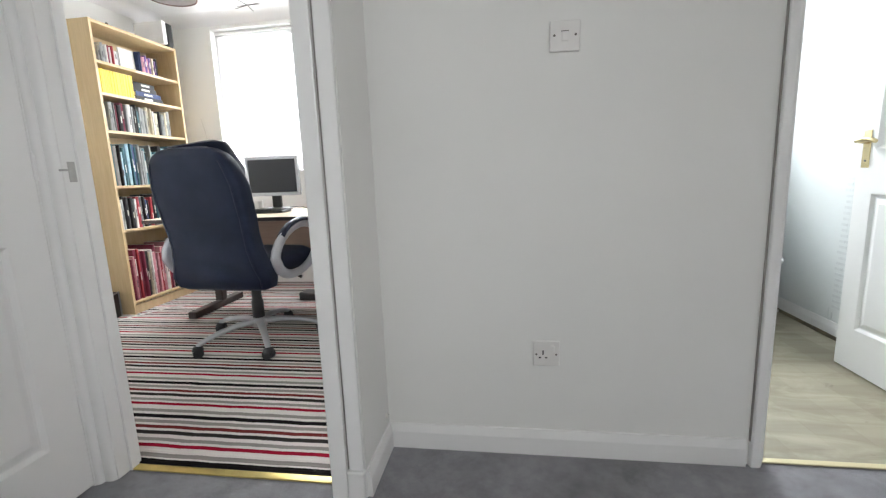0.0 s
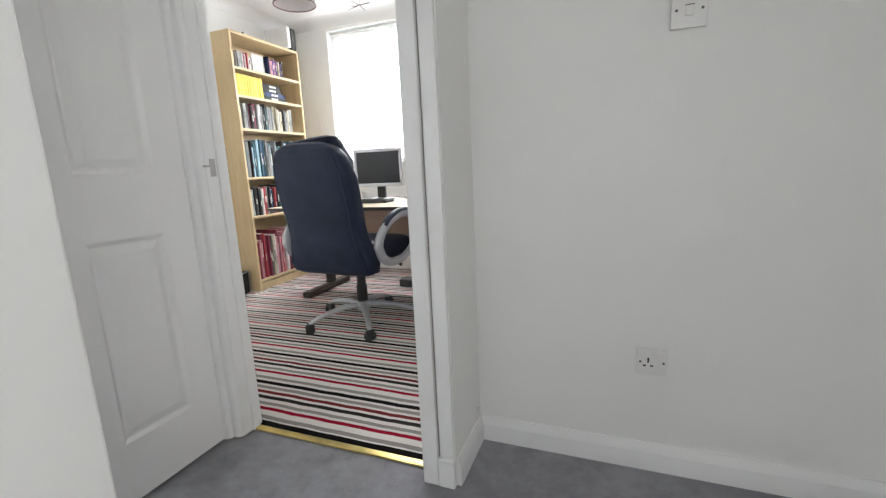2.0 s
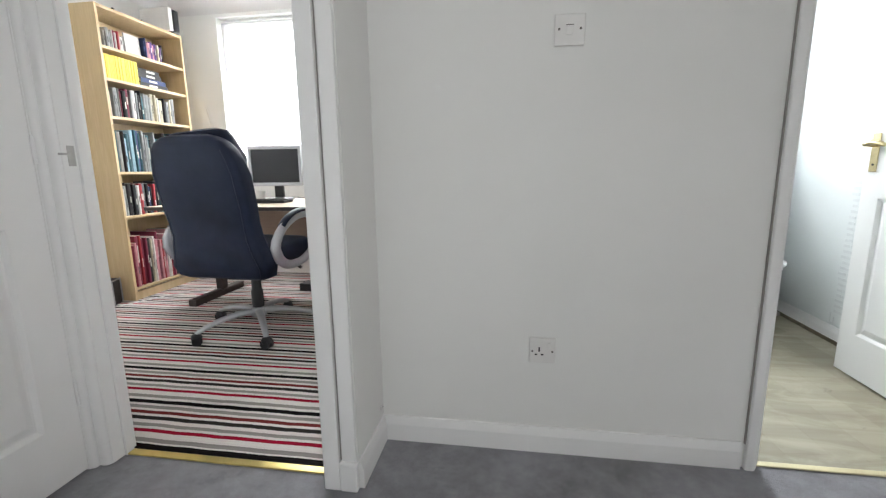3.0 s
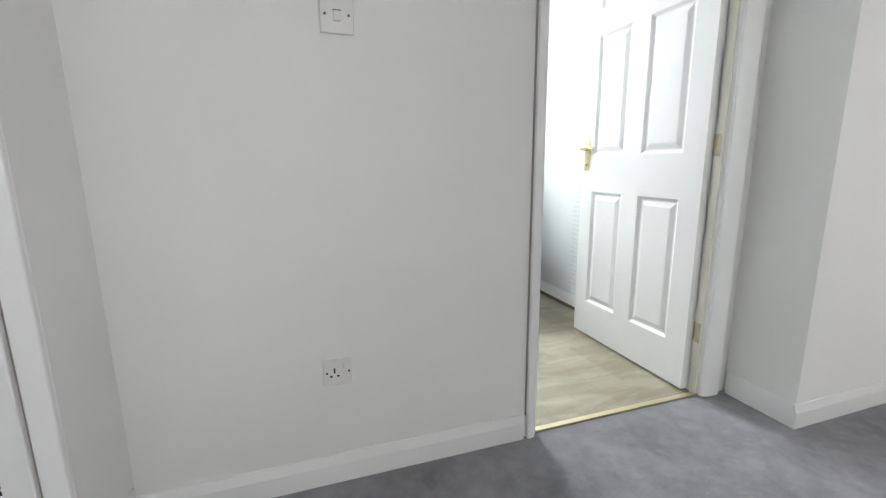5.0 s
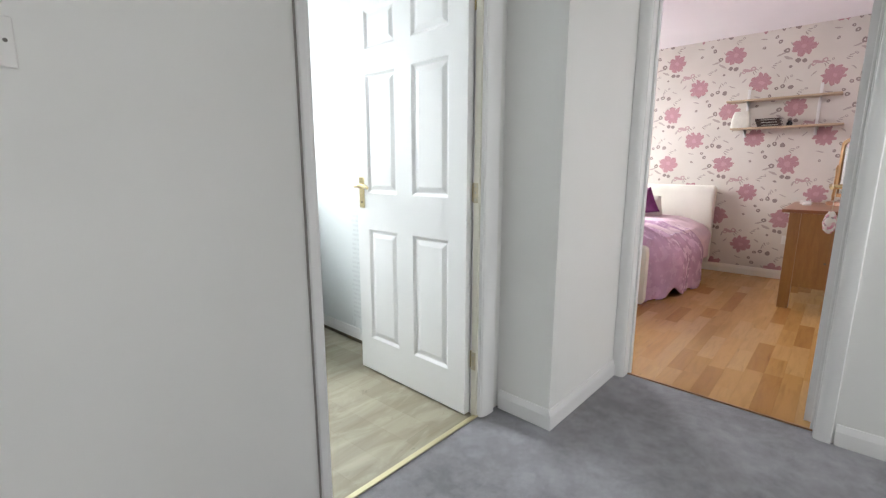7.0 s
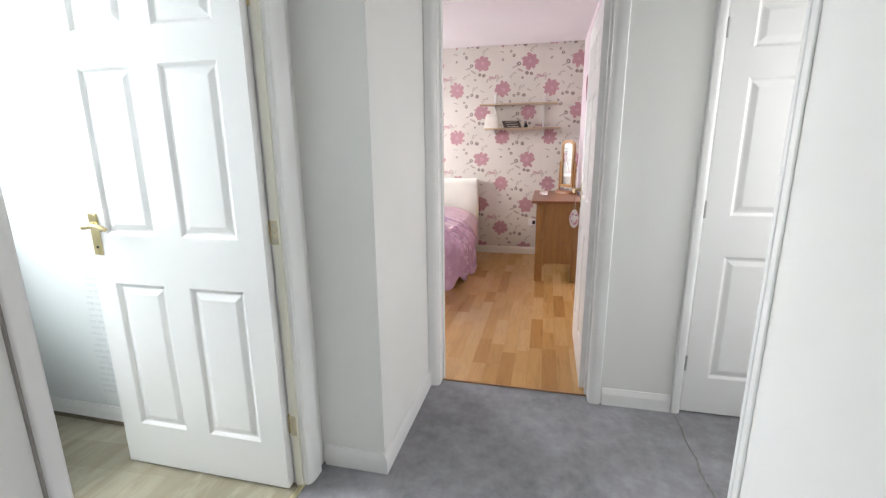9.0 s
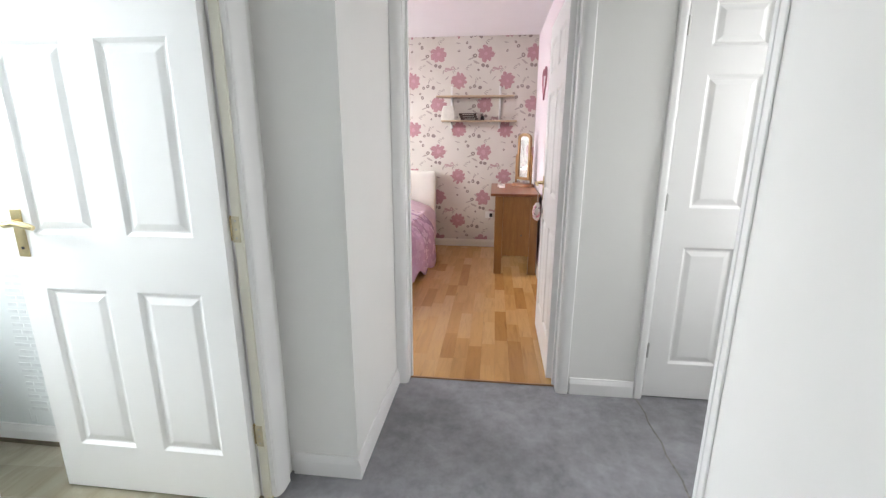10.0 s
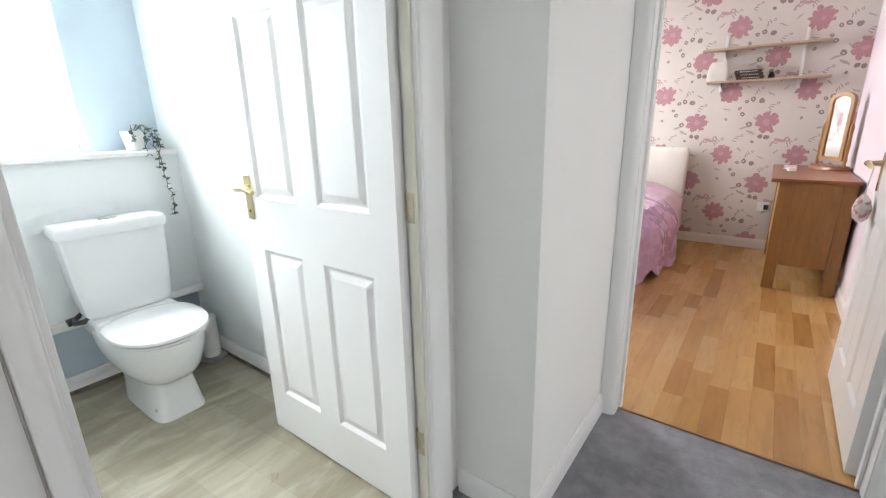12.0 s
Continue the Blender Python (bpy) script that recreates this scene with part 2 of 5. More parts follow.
def tube(bm, pts, radii, n=12, cap=True, flat=1.0):
    """A swept round bar through points."""
    pts = [Vector(p) for p in pts]
    if not isinstance(radii, (list, tuple)):
        radii = [radii] * len(pts)
    rings = []
    up = Vector((0, 0, 1))
    for i, p in enumerate(pts):
        d = (pts[min(i + 1, len(pts) - 1)] - pts[max(i - 1, 0)]).normalized()
        if abs(d.dot(up)) > 0.95:
            up = Vector((0, 1, 0)) if abs(d.z) > 0.9 else Vector((0, 0, 1))
        s = d.cross(up).normalized()
        u = s.cross(d).normalized()
        up = u
        rings.append([bm.verts.new(p + radii[i] * (math.cos(2 * math.pi * k / n) * s + flat * math.sin(2 * math.pi * k / n) * u)) for k in range(n)])
    for a, b in zip(rings, rings[1:]):
        for k in range(n):
            bm.faces.new((a[k], a[(k + 1) % n], b[(k + 1) % n], b[k]))
    if cap:
        bm.faces.new(rings[0][::-1])
        bm.faces.new(rings[-1])


def lathe(bm, profile, n=24, c=(0, 0, 0)):
    """Rings of (radius, height) round the z axis."""
    rings = [[bm.verts.new((c[0] + r * math.cos(2 * math.pi * k / n), c[1] + r * math.sin(2 * math.pi * k / n), c[2] + z)) for k in range(n)] for r, z in profile]
    for a, b in zip(rings, rings[1:]):
        for k in range(n):
            bm.faces.new((a[k], a[(k + 1) % n], b[(k + 1) % n], b[k]))
    bm.faces.new(rings[0][::-1])
    bm.faces.new(rings[-1])


def loft(bm, rings, cap=True):
    vs = [[bm.verts.new(p) for p in r] for r in rings]
    n = len(vs[0])
    for a, b in zip(vs, vs[1:]):
        for k in range(n):
            bm.faces.new((a[k], a[(k + 1) % n], b[(k + 1) % n], b[k]))
    if cap:
        bm.faces.new(vs[0][::-1])
        bm.faces.new(vs[-1])


def made(f, *a, **k):
    bm = bmesh.new()
    f(bm, *a, **k)
    return bm


# ---- large structure ----
CHAIR_TURN = -4.0
H = 2.42
T = 0.1
wall("wall_landing_north", WALL, "white painted landing wall with a light switch and socket",
     (-0.1, 1.19, 0.0, T, 0, H), (1.19, 2.025, 0.0, T, 2.03, H), (2.025, 2.135, 0.0, T, 0, H))
wall("wall_return", WALL, "short white return wall beside the study door", (-0.1, -0.014, -0.175, 0.0, 0, H))
wall("wall_study_south", WALL, "white partition wall round the study doorway",
     (-1.03, -0.905, -0.265, -0.175, 0, H), (-0.905, -0.09, -0.265, -0.175, 2.03, H), (-0.09, -0.014, -0.265, -0.175, 0, H))
wall("wall_alcove_west", WALL, "white wall round the closed cupboard door",
     (-1.03, -0.93, -0.29, -0.265, 0, H), (-1.03, -0.93, -1.095, -0.29, 2.03, H), (-1.03, -0.93, -1.162, -1.095, 0, H))
wall("wall_alcove_back", WALL, "plain wall behind the closed cupboard door", (-1.75, -1.7, -1.162, -0.265, 0, H), (-1.7, -1.03, -1.26, -1.162, 0, H))
wall("wall_alcove_south", WALL, "plain white wall of the alcove", (-1.03, 0.0, -1.26, -1.162, 0, H), bevel=0.004)
wall("wall_stair_west", WALL, "plain white wall beside the stairs", (-0.1, 0.0, -3.1, -1.26, 0, H))
wall("wall_stair_south", WALL, "plain white wall with an added, unseen stair window",
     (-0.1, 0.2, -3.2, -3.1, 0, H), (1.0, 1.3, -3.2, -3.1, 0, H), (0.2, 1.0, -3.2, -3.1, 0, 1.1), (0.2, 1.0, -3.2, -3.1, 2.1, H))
wall("wall_stair_east", WALL, "plain white wall with an added, unseen landing window", (1.2, 1.3, -3.1, -2.5, 0, H), (1.2, 1.3, -1.75, -1.64, 0, H), (1.2, 1.3, -2.5, -1.75, 0, 1.0), (1.2, 1.3, -2.5, -1.75, 2.1, H))
wall("wall_landing_south", WALL, "bright white landing wall ending at an opening", (1.2, 2.115, -1.64, -1.54, 0, H), (2.115, 2.85, -1.64, -1.54, 2.05, H))
wall("wall_lobby_west", WALL, "plain white lobby wall", (2.0, 2.1, -2.7, -1.64, 0, H), (2.0, 2.2, -2.8, -2.7, 0, H), (2.8, 2.85, -2.8, -2.7, 0, H), (2.2, 2.8, -2.8, -2.7, 0, 0.95), (2.2, 2.8, -2.8, -2.7, 2.05, H))
wall("wall_bedroom_west", WALL, "white wall round the bedroom door and a closed door",
     (2.85, 2.965, -2.8, -2.37, 0, H), (2.85, 2.965, -2.37, -1.555, 2.03, H), (2.85, 2.965, -1.555, -1.165, 0, H),
     (2.85, 2.965, -1.165, -0.33, 2.03, H), (2.85, 2.965, -0.33, 1.85, 0, H))
wall("wall_cupboard_back", WALL, "plain wall behind the closed door", (3.5, 3.55, -2.8, -1.36, 0, H))
wall("wall_box_west", WALL, "white boxed-out wall beside the toilet door", (2.135, 2.235, -0.278, 0.1, 0, H))
wall("wall_box_south", WALL, "white boxed-out wall beside the bedroom door", (2.235, 2.85, -0.278, -0.178, 0, H))
# toilet room
wall("wall_wc_east", WCWALL, "pale painted wall beside the toilet", (2.165, 2.27, 0.1, 2.12, 0, H))
wall("wall_wc_west", WCWALL, "pale painted toilet room wall", (0.95, 1.05, 0.1, 2.12, 0, H))
wall("wall_wc_north", BLUE, "light blue painted wall round the toilet window",
     (1.05, 1.13, 1.98, 2.12, 0, H), (1.83, 2.165, 1.98, 2.12, 0, H), (1.13, 1.83, 1.98, 2.12, 0, 1.16), (1.13, 1.83, 1.98, 2.12, 2.1, H))
# study
wall("wall_study_west", WALL, "white painted study wall behind the bookcase", (-2.75, -2.65, -0.3, 2.5, 0, H))
wall("wall_study_north", WALL, "white painted study wall round the window",
     (-2.75, -2.18, 2.4, 2.55, 0, H), (-0.7, 0.9, 2.4, 2.55, 0, H), (-2.18, -0.7, 2.4, 2.55, 0, 1.05), (-2.18, -0.7, 2.4, 2.55, 2.3, H))
wall("wall_study_east", WALL, "plain white study wall", (0.8, 0.9, 0.1, 2.4, 0, H))
wall("wall_study_front", WALL, "plain white study wall", (-2.65, -1.03, -0.265, -0.175, 0, H))
# bedroom
WALLPAPER = wallpaper_material()
wall("wall_bedroom_east", WALLPAPER, "cream wallpaper with large pink flowers", (6.15, 6.25, -1.36, 1.85, 0, 2.475))
wall("wall_bedroom_south", PINK, "pink painted bedroom wall beside the open door", (2.965, 6.15, -1.34, -1.24, 0, 2.475))
wall("wall_bedroom_north", PINK, "pink painted bedroom wall round the window",
     (2.965, 4.7, 1.75, 1.87, 0, 2.475), (6.05, 6.15, 1.75, 1.87, 0, 2.475), (4.7, 6.05, 1.75, 1.87, 0, 1.0), (4.7, 6.05, 1.75, 1.87, 2.15, 2.475))


def slab(name, material, label, cat, *a):
    return tagged(link(name, box(*a), material), label, cat, kind="structure")


tagged(link("floor_landing", boxes((-1.7, 2.9, -1.26, 0.02, -0.1, 0.0), (-0.1, 1.3, -3.2, -1.26, -0.1, 0.0), (1.3, 2.9, -1.64, -1.26, -0.1, 0.0), (2.0, 2.9, -2.8, -1.64, -0.1, 0.0)), CARPET), "dark grey pile carpet of the landing", "floor", kind="structure")
slab("floor_wc", VINYL, "grey oak effect vinyl floor", "floor", 1.0, 2.2, 0.02, 2.1, -0.1, 0.0)
slab("floor_study", plain("study_subfloor", (0.4, 0.38, 0.35), 0.9), "plain floor below the striped carpet", "floor", -2.75, 0.9, 0.02, 2.5, -0.1, -0.006)
slab("floor_bedroom", plain("bedroom_subfloor", (0.2, 0.13, 0.07), 0.7), "dark gaps below the laminate floor", "floor", 2.9, 6.25, -2.8, 1.87, -0.1, -0.008)
for nm, a in (("landing", (-1.75, 2.965, -3.2, 0.1)), ("study", (-2.75, 0.95, 0.1, 2.55)), ("wc", (0.95, 2.27, 0.1, 2.12))):
    slab("ceiling_" + nm, CEIL, "white painted ceiling", "ceiling", *a, H, H + 0.1)
slab("ceiling_study_front", CEIL, "white painted ceiling", "ceiling", -2.75, -1.75, -0.3, 0.1, H, H + 0.1)
slab("ceiling_bedroom", plain("pale_ceiling_pink", (0.80, 0.77, 0.78), 0.8, vary=0.02, scale=2), "pale pink painted ceiling", "ceiling", 2.965, 6.25, -2.8, 1.87, 2.475, 2.575)


# ---- doors, frames and skirting ----
def nest(bm, u0, u1, z0, z1, y, sign, steps):
    """Nested rectangles that make a moulded panel: steps are (inset, depth)."""
    rings = []
    for ins, d in steps:
        yy = y + sign * d
        rings.append([bm.verts.new(p) for p in ((u0 + ins, yy, z0 + ins), (u1 - ins, yy, z0 + ins), (u1 - ins, yy, z1 - ins), (u0 + ins, yy, z1 - ins))])
    for a, b in zip(rings, rings[1:]):
        for k in range(4):
            bm.faces.new((a[k], a[(k + 1) % 4], b[(k + 1) % 4], b[k]))
    bm.faces.new(rings[-1])


PANELS = [(u0, u1, z0, z1) for z0, z1 in ((0.20, 0.81), (1.00, 1.585), (1.70, 1.88)) for u0, u1 in ((0.103, 0.333), (0.443, 0.668))]
DW, DH, DT = 0.762, 1.985, 0.038


def door_leaf_mesh():
    bm = bmesh.new()
    us, zs = (0.0, 0.103, 0.333, 0.443, 0.668, DW), (0.01, 0.20, 0.81, 1.00, 1.585, 1.70, 1.88, DH)
    for i in range(5):
        for k in range(7):
            if i in (1, 3) and k in (1, 3, 5):
                continue
            add_box(bm, us[i], us[i + 1], 0, DT, zs[k], zs[k + 1])
    bmesh.ops.remove_doubles(bm, verts=bm.verts, dist=0.0001)
    seen = {}
    for f in bm.faces:
        seen.setdefault(tuple(sorted(id(v) for v in f.verts)), []).append(f)
    bmesh.ops.delete(bm, geom=[f for fs in seen.values() if len(fs) > 1 for f in fs], context="FACES_ONLY")
    return bm


def lever_handle(parent, u, side, y):
    """Brass lever on a long plate; side -1 is the front face."""
    s = side
    plate = part("handle_plate", box(u - 0.02, u + 0.02, min(y, y + s * 0.004), max(y, y + s * 0.004), 0.92, 1.08, bevel=0.0015), BRASS, parent, "polished brass back plate")
    bm = bmesh.new()
    tube(bm, [(u, y, 1.035), (u, y + s * 0.028, 1.035), (u, y + s * 0.045, 1.035), (u - 0.012, y + s * 0.052, 1.036), (u - 0.05, y + s * 0.054, 1.042), (u - 0.095, y + s * 0.052, 1.034), (u - 0.11, y + s * 0.05, 1.028)],
         [0.014, 0.011, 0.010, 0.011, 0.0105, 0.010, 0.008], 12)
    part("lever", bm, BRASS, plate, "curved brass lever")
    part("keyhole", made(lambda b: tube(b, [(u, y + s * 0.0042, 0.95), (u, y + s * 0.0052, 0.95)], 0.005, 10)), DARK, plate, "dark keyhole")


def hinge(parent, x, y, z, r=0.005, h=0.075, metal=None, label="painted butt hinge"):
    bm = bmesh.new()
    tube(bm, [(x, y, z - h / 2), (x, y, z + h / 2)], r, 10)
    tube(bm, [(x, y, z + h / 2), (x, y, z + h / 2 + 0.005)], r * 0.6, 8)
    part("hinge", bm, metal or GLOSS, parent, label)


def panel_door(name, m, label, hinge_y, handles=(-1, 1), hinge_metal=None, hinge_z=(0.27, 1.025, 1.78)):
    d = thing(name, m, label, "door", kind="structure")
    leaf = part("leaf", door_leaf_mesh(), GLOSS, d, flat=True)
    for a in PANELS:
        bm = bmesh.new()
        steps = ((0, 0), (0.006, 0.004), (0.013, 0.010), (0.020, 0.010), (0.040, 0.003), (0.044, 0.0025))
        nest(bm, *a, 0.0, 1, steps)
        nest(bm, *a, DT, -1, steps)
        part("panel", bm, GLOSS, leaf, flat=True)
    for s in handles:
        lever_handle(d, DW - 0.045, s, 0.0 if s < 0 else DT)
    for z in hinge_z:
        hinge(d, -0.003, hinge_y, z, r=0.008 if hinge_metal is STEEL else 0.005, metal=hinge_metal)
    return d


panel_door("door_1", pose(1.993, 0.055, 0, 0, 0, 90), "white panelled toilet door standing open, brass lever handle", -0.002, hinge_metal=BRASS)
panel_door("door_2", pose(-0.963, -0.311, 0, 0, 0, -90), "white panelled cupboard door, closed", DT + 0.003, handles=(1,))
panel_door("door_3", pose(2.853, -1.582, 0, 0, 0, -90), "white panelled door, closed", -0.003, handles=(-1,), hinge_metal=STEEL)
BEDDOOR = panel_door("door_4", pose(2.968, -1.138, 0, 0, 0, -0.5), "white panelled bedroom door standing wide open", -0.003, hinge_metal=BRASS)


GAPGREY = plain("gap_grey", (0.36, 0.34, 0.32), 0.8, bump=0)


def casing_board(parent, x0, x1, z0, z1, inner, label=""):
    """An architrave board on the plane y=0; its moulded edge faces the opening side 'inner'."""
    w = x1 - x0
    prof = ((0.0, 0.0), (0.0, 0.0135), (0.002, 0.0165), (0.005, 0.018), (w * 0.55, 0.018), (w * 0.72, 0.0165), (w * 0.86, 0.0135), (w - 0.003, 0.0095), (w, 0.006), (w, 0.0))
    bm = bmesh.new()
    loft(bm, [[((x0 + u) if inner > 0 else (x1 - u), -d, z) for u, d in prof] for z in (z0, z1)])
    part("architrave", bm, GLOSS, parent, label)


def door_frame(name, m, w, label, depth=0.1, left=0.06, right=0.06, jamb=None, stop_y=0.055, boards=False):
    f = thing(name, m, label, "door frame", kind="structure")
    top = 2.0
    part("jamb", box(-0.03, 0.0, -0.004, depth + 0.004, 0, top, bevel=0.002), GLOSS, f)
    part("jamb", box(w, w + 0.03, -0.004, depth + 0.004, 0, top, bevel=0.002), GLOSS, f)
    part("head", box(-0.03, w + 0.03, -0.004, depth + 0.004, top, top + 0.03, bevel=0.002), GLOSS, f)
    part("stop", box(0.0, 0.011, stop_y, stop_y + 0.03, 0, top, bevel=0.002), GLOSS, f)
    part("stop", box(w - 0.011, w, stop_y, stop_y + 0.03, 0, top, bevel=0.002), jamb or GLOSS, f)
    if left:
        casing_board(f, -left, -0.004, 0, top + 0.06, 1)
    if boards:
        part("architrave", box(w - 0.001, w + 0.050, -0.019, 0, 0, top + 0.06, bevel=0.004, seg=3), GLOSS, f, "flat inner board")
        part("architrave", box(w + 0.057, w + right, -0.015, 0, 0.098, top + 0.06, bevel=0.004, seg=3), GLOSS, f, "flat outer board")
        part("groove", box(w + 0.049, w + 0.058, -0.005, 0, 0.09, top + 0.06), GAPGREY, f, "dark grey strip in the groove between the boards")
        part("plinth_block", boxes((w + 0.0505, w + right + 0.002, -0.021, 0, 0, 0.088), (w + 0.0515, w + right + 0.004, -0.024, 0, 0.084, 0.098), bevel=0.004), GLOSS, f, "block with a moulded top")
    elif right:
        casing_board(f, w + 0.004, w + right, 0, top + 0.06, -1)
    bm = boxes((0.0, w, -0.020, 0, top + 0.025, top + 0.06), (0.0, w, -0.013, 0, top + 0.004, top + 0.026), bevel=0.003)
    part("architrave", bm, GLOSS, f)
    return f


FR_WC = door_frame("door_frame_1", pose(1.215, 0, 0), 0.782, "white gloss frame of the toilet door, cream inside", left=0.040, right=0.088, jamb=CREAMGLOSS, stop_y=0.012)
# grey strip paints the thin shadow line beside the architrave
part("gap", box(-0.0435, -0.0405, -0.008, 0.0, 0.085, 2.05), GAPGREY, FR_WC, "grey strip coloured as the shadow gap along the architrave")
for z in (0.27, 1.025):
    lf = part("hinge_leaf", box(0.7692, 0.7712, 0.018, 0.044, z - 0.042, z + 0.042, bevel=0.0006), DULLBRASS, FR_WC, "dull brass hinge leaf")
    for dz in (-0.028, 0.0, 0.028):
        part("screw", made(lambda b: tube(b, [(0.7692, 0.031, z + dz), (0.7684, 0.031, z + dz)], 0.0035, 10)), STEEL, lf, "small screw head")
FR_ST = door_frame("door_frame_2", pose(-0.875, -0.265, 0), 0.757, "white gloss frame of the study doorway", depth=0.085, left=0.043, right=0.102, stop_y=0.04, boards=True)
part("strike_plate", box(-0.001, 0.002, 0.012, 0.034, 0.98, 1.04), STEEL, FR_ST, "steel strike plate")
part("strike_lip", box(-0.004, 0.012, -0.012, 0.014, 1.012, 1.018), STEEL, FR_ST, "bent steel lip")
door_frame("door_frame_3", pose(-0.93, -1.078, 0, 0, 0, 90), 0.77, "white gloss frame of the cupboard door", left=0.06, right=0.036, stop_y=0.045)
door_frame("door_frame_4", pose(2.85, -0.341, 0, 0, 0, -90), 0.795, "white gloss frame of the bedroom doorway", depth=0.115, left=0.0625, right=0.06)
door_frame("door_frame_5", pose(2.85, -1.578, 0, 0, 0, -90), 0.772, "white gloss frame of a closed door", depth=0.115, left=0.045, right=0.06, stop_y=0.045)
FR_OP = thing("opening_trim", pose(2.115, -1.54, 0), "white gloss trim at the end of a landing wall", "trim", kind="structure")
part("lining", box(0.0, 0.022, -0.112, 0.012, 0, 2.05, bevel=0.004), GLOSS, FR_OP)
part("architrave", box(-0.034, -0.001, 0.0, 0.010, 0, 2.05, bevel=0.004), GLOSS, FR_OP)


def skirting(x0, x1, y0, y1, nx, ny, label="white gloss skirting board", mat=None, h=0.09, z0=0.0):
    """A run of board against a wall, whose front looks along (nx, ny)."""
    prof = ((0.0, z0), (0.015, z0), (0.015, h - 0.030), (0.0125, h - 0.027), (0.0125, h - 0.022), (0.0085, h - 0.012), (0.0075, h - 0.005), (0.0055, h), (0.0, h))
    bm = bmesh.new()
    loft(bm, [[(x + nx * d, y + ny * d, z) for d, z in prof] for x, y in ((x0, y0), (x1, y1))])
    tagged(link("baseboard", bm, mat or GLOSS), label, "skirting", kind="structure")


skirting(-0.014, 1.162, 0.0, 0.0, 0, -1)
skirting(-0.014, -0.014, -0.262, -0.001, 1, 0)
skirting(2.135, 2.135, -0.278, -0.016, -1, 0)
skirting(2.12, 2.835, -0.278, -0.278, 0, -1)
skirting(2.85, 2.85, -1.53, -1.205, -1, 0)
skirting(1.2, 2.08, -1.54, -1.54, 0, 1)
skirting(0.0, 0.0, -3.1, -1.172, 1, 0)
skirting(2.165, 2.165, 0.11, 1.87, -1, 0, z0=0.022)
skirting(1.05, 2.15, 1.87, 1.87, 0, -1, z0=0.022)
BROWN = plain("brown_edging", (0.20, 0.165, 0.11), 0.6, vary=0.2, scale=14)
for a in ((2.147, 2.165, 0.11, 1.87, 0, 0.022), (1.05, 2.147, 1.852, 1.87, 0, 0.022)):
    tagged(link("floor_edging", box(*a, bevel=0.002), BROWN), "brown edging strip at the floor", "trim", kind="structure")
CREAM = plain("cream_gloss_paint", (0.78, 0.74, 0.66), 0.35, vary=0.03, scale=4)
skirting(6.15, 6.15, -1.225, 1.75, -1, 0, "cream painted skirting board", CREAM)
skirting(3.8, 6.135, -1.24, -1.24, 0, 1, "cream painted skirting board", CREAM)

# thresholds
STRIP = plain("brass_threshold_strip", (0.72, 0.58, 0.22), 0.3, 1.0, vary=0.1, scale=12, bump=0)


def threshold(x0, x1, y0, y1, label, mat):
    bm = bmesh.new()
    add_box(bm, x0, x1, y0, y1, 0.0, 0.007, bevel=0.003)
    tagged(link("threshold_strip", bm, mat), label, "threshold", kind="structure")


threshold(-0.875, -0.118, -0.224, -0.194, "polished brass carpet strip in the study doorway", STRIP)
threshold(1.215, 1.997, 0.006, 0.03, "pale brass strip between carpet and vinyl", plain("pale_brass", (0.75, 0.68, 0.45), 0.35, 0.9, vary=0.08, bump=0))
threshold(2.9, 2.912, -1.136, -0.341, "thin wooden strip at the bedroom doorway", plain("strip_wood", (0.35, 0.18, 0.08), 0.4))
bm = bmesh.new()
tube(bm, [(2.12 + i * 0.073, -1.548 + 0.006 * math.sin(i * 2.1), 0.0005 + 0.0012 * (i % 2)) for i in range(11)], 0.004, 6, flat=0.45)
tagged(link("carpet_seam", bm, plain("frayed_seam", (0.31, 0.295, 0.28), 0.95, vary=0.3, scale=60)), "frayed seam between two pieces of carpet", "carpet", kind="structure")


# ---- switch and socket ----
def screw(parent, x, y, z):
    part("screw", made(lambda b: tube(b, [(x, y, z), (x, y - 0.002, z)], 0.0035, 10)), plain("screw_dark", (0.12, 0.11, 0.1), 0.4, 0.6, bump=0), parent, "small dark screw head")


sw = thing("light_switch", pose(0.588, 0, 1.343, 0, 0.8, 0), "white plastic single light switch on the landing wall", "light switch")
part("plate", box(-0.043, 0.043, -0.009, 0, -0.043, 0.043, bevel=0.003), PLASTIC, sw)
part("rocker", box(-0.009, 0.009, -0.0125, -0.008, -0.014, 0.012, bevel=0.0015), PLASTIC, sw)
# near-black strip puts the rocker's shadow line into colour
part("rocker_gap", box(-0.0105, 0.0105, -0.0094, -0.0088, 0.012, 0.0145), DARK, sw, "dark strip painted as the shadow above the rocker")
for x in (-0.03, 0.03):
    screw(sw, x, -0.0085, 0.002)
so = thing("wall_socket", pose(0.537, 0, 0.366, 0, 0, 0), "white plastic single power socket on the landing wall", "socket")
part("plate", box(-0.043, 0.043, -0.009, 0, -0.043, 0.043, bevel=0.003), PLASTIC, so)
part("rocker", box(0.016, 0.026, -0.0125, -0.008, 0.008, 0.028, bevel=0.0015), PLASTIC, so)
for n, a in (("earth_slot", (-0.0125, -0.0075, -0.0096, -0.0088, -0.004, 0.012)), ("live_slot", (-0.024, -0.016, -0.0096, -0.0088, -0.016, -0.011)), ("neutral_slot", (-0.004, 0.004, -0.0096, -0.0088, -0.016, -0.011))):
    part(n, box(*a), DARK, so, "dark socket slot")
for x in (-0.032, 0.032):
    screw(so, x, -0.0085, -0.002)


clip = thing("cable_clip", pose(-0.014, -0.035, 0.135), "small white cable clip in the corner above the skirting", "clip")
part("body", box(0.0, 0.008, -0.006, 0.006, -0.007, 0.007, bevel=0.002), PLASTIC, clip)
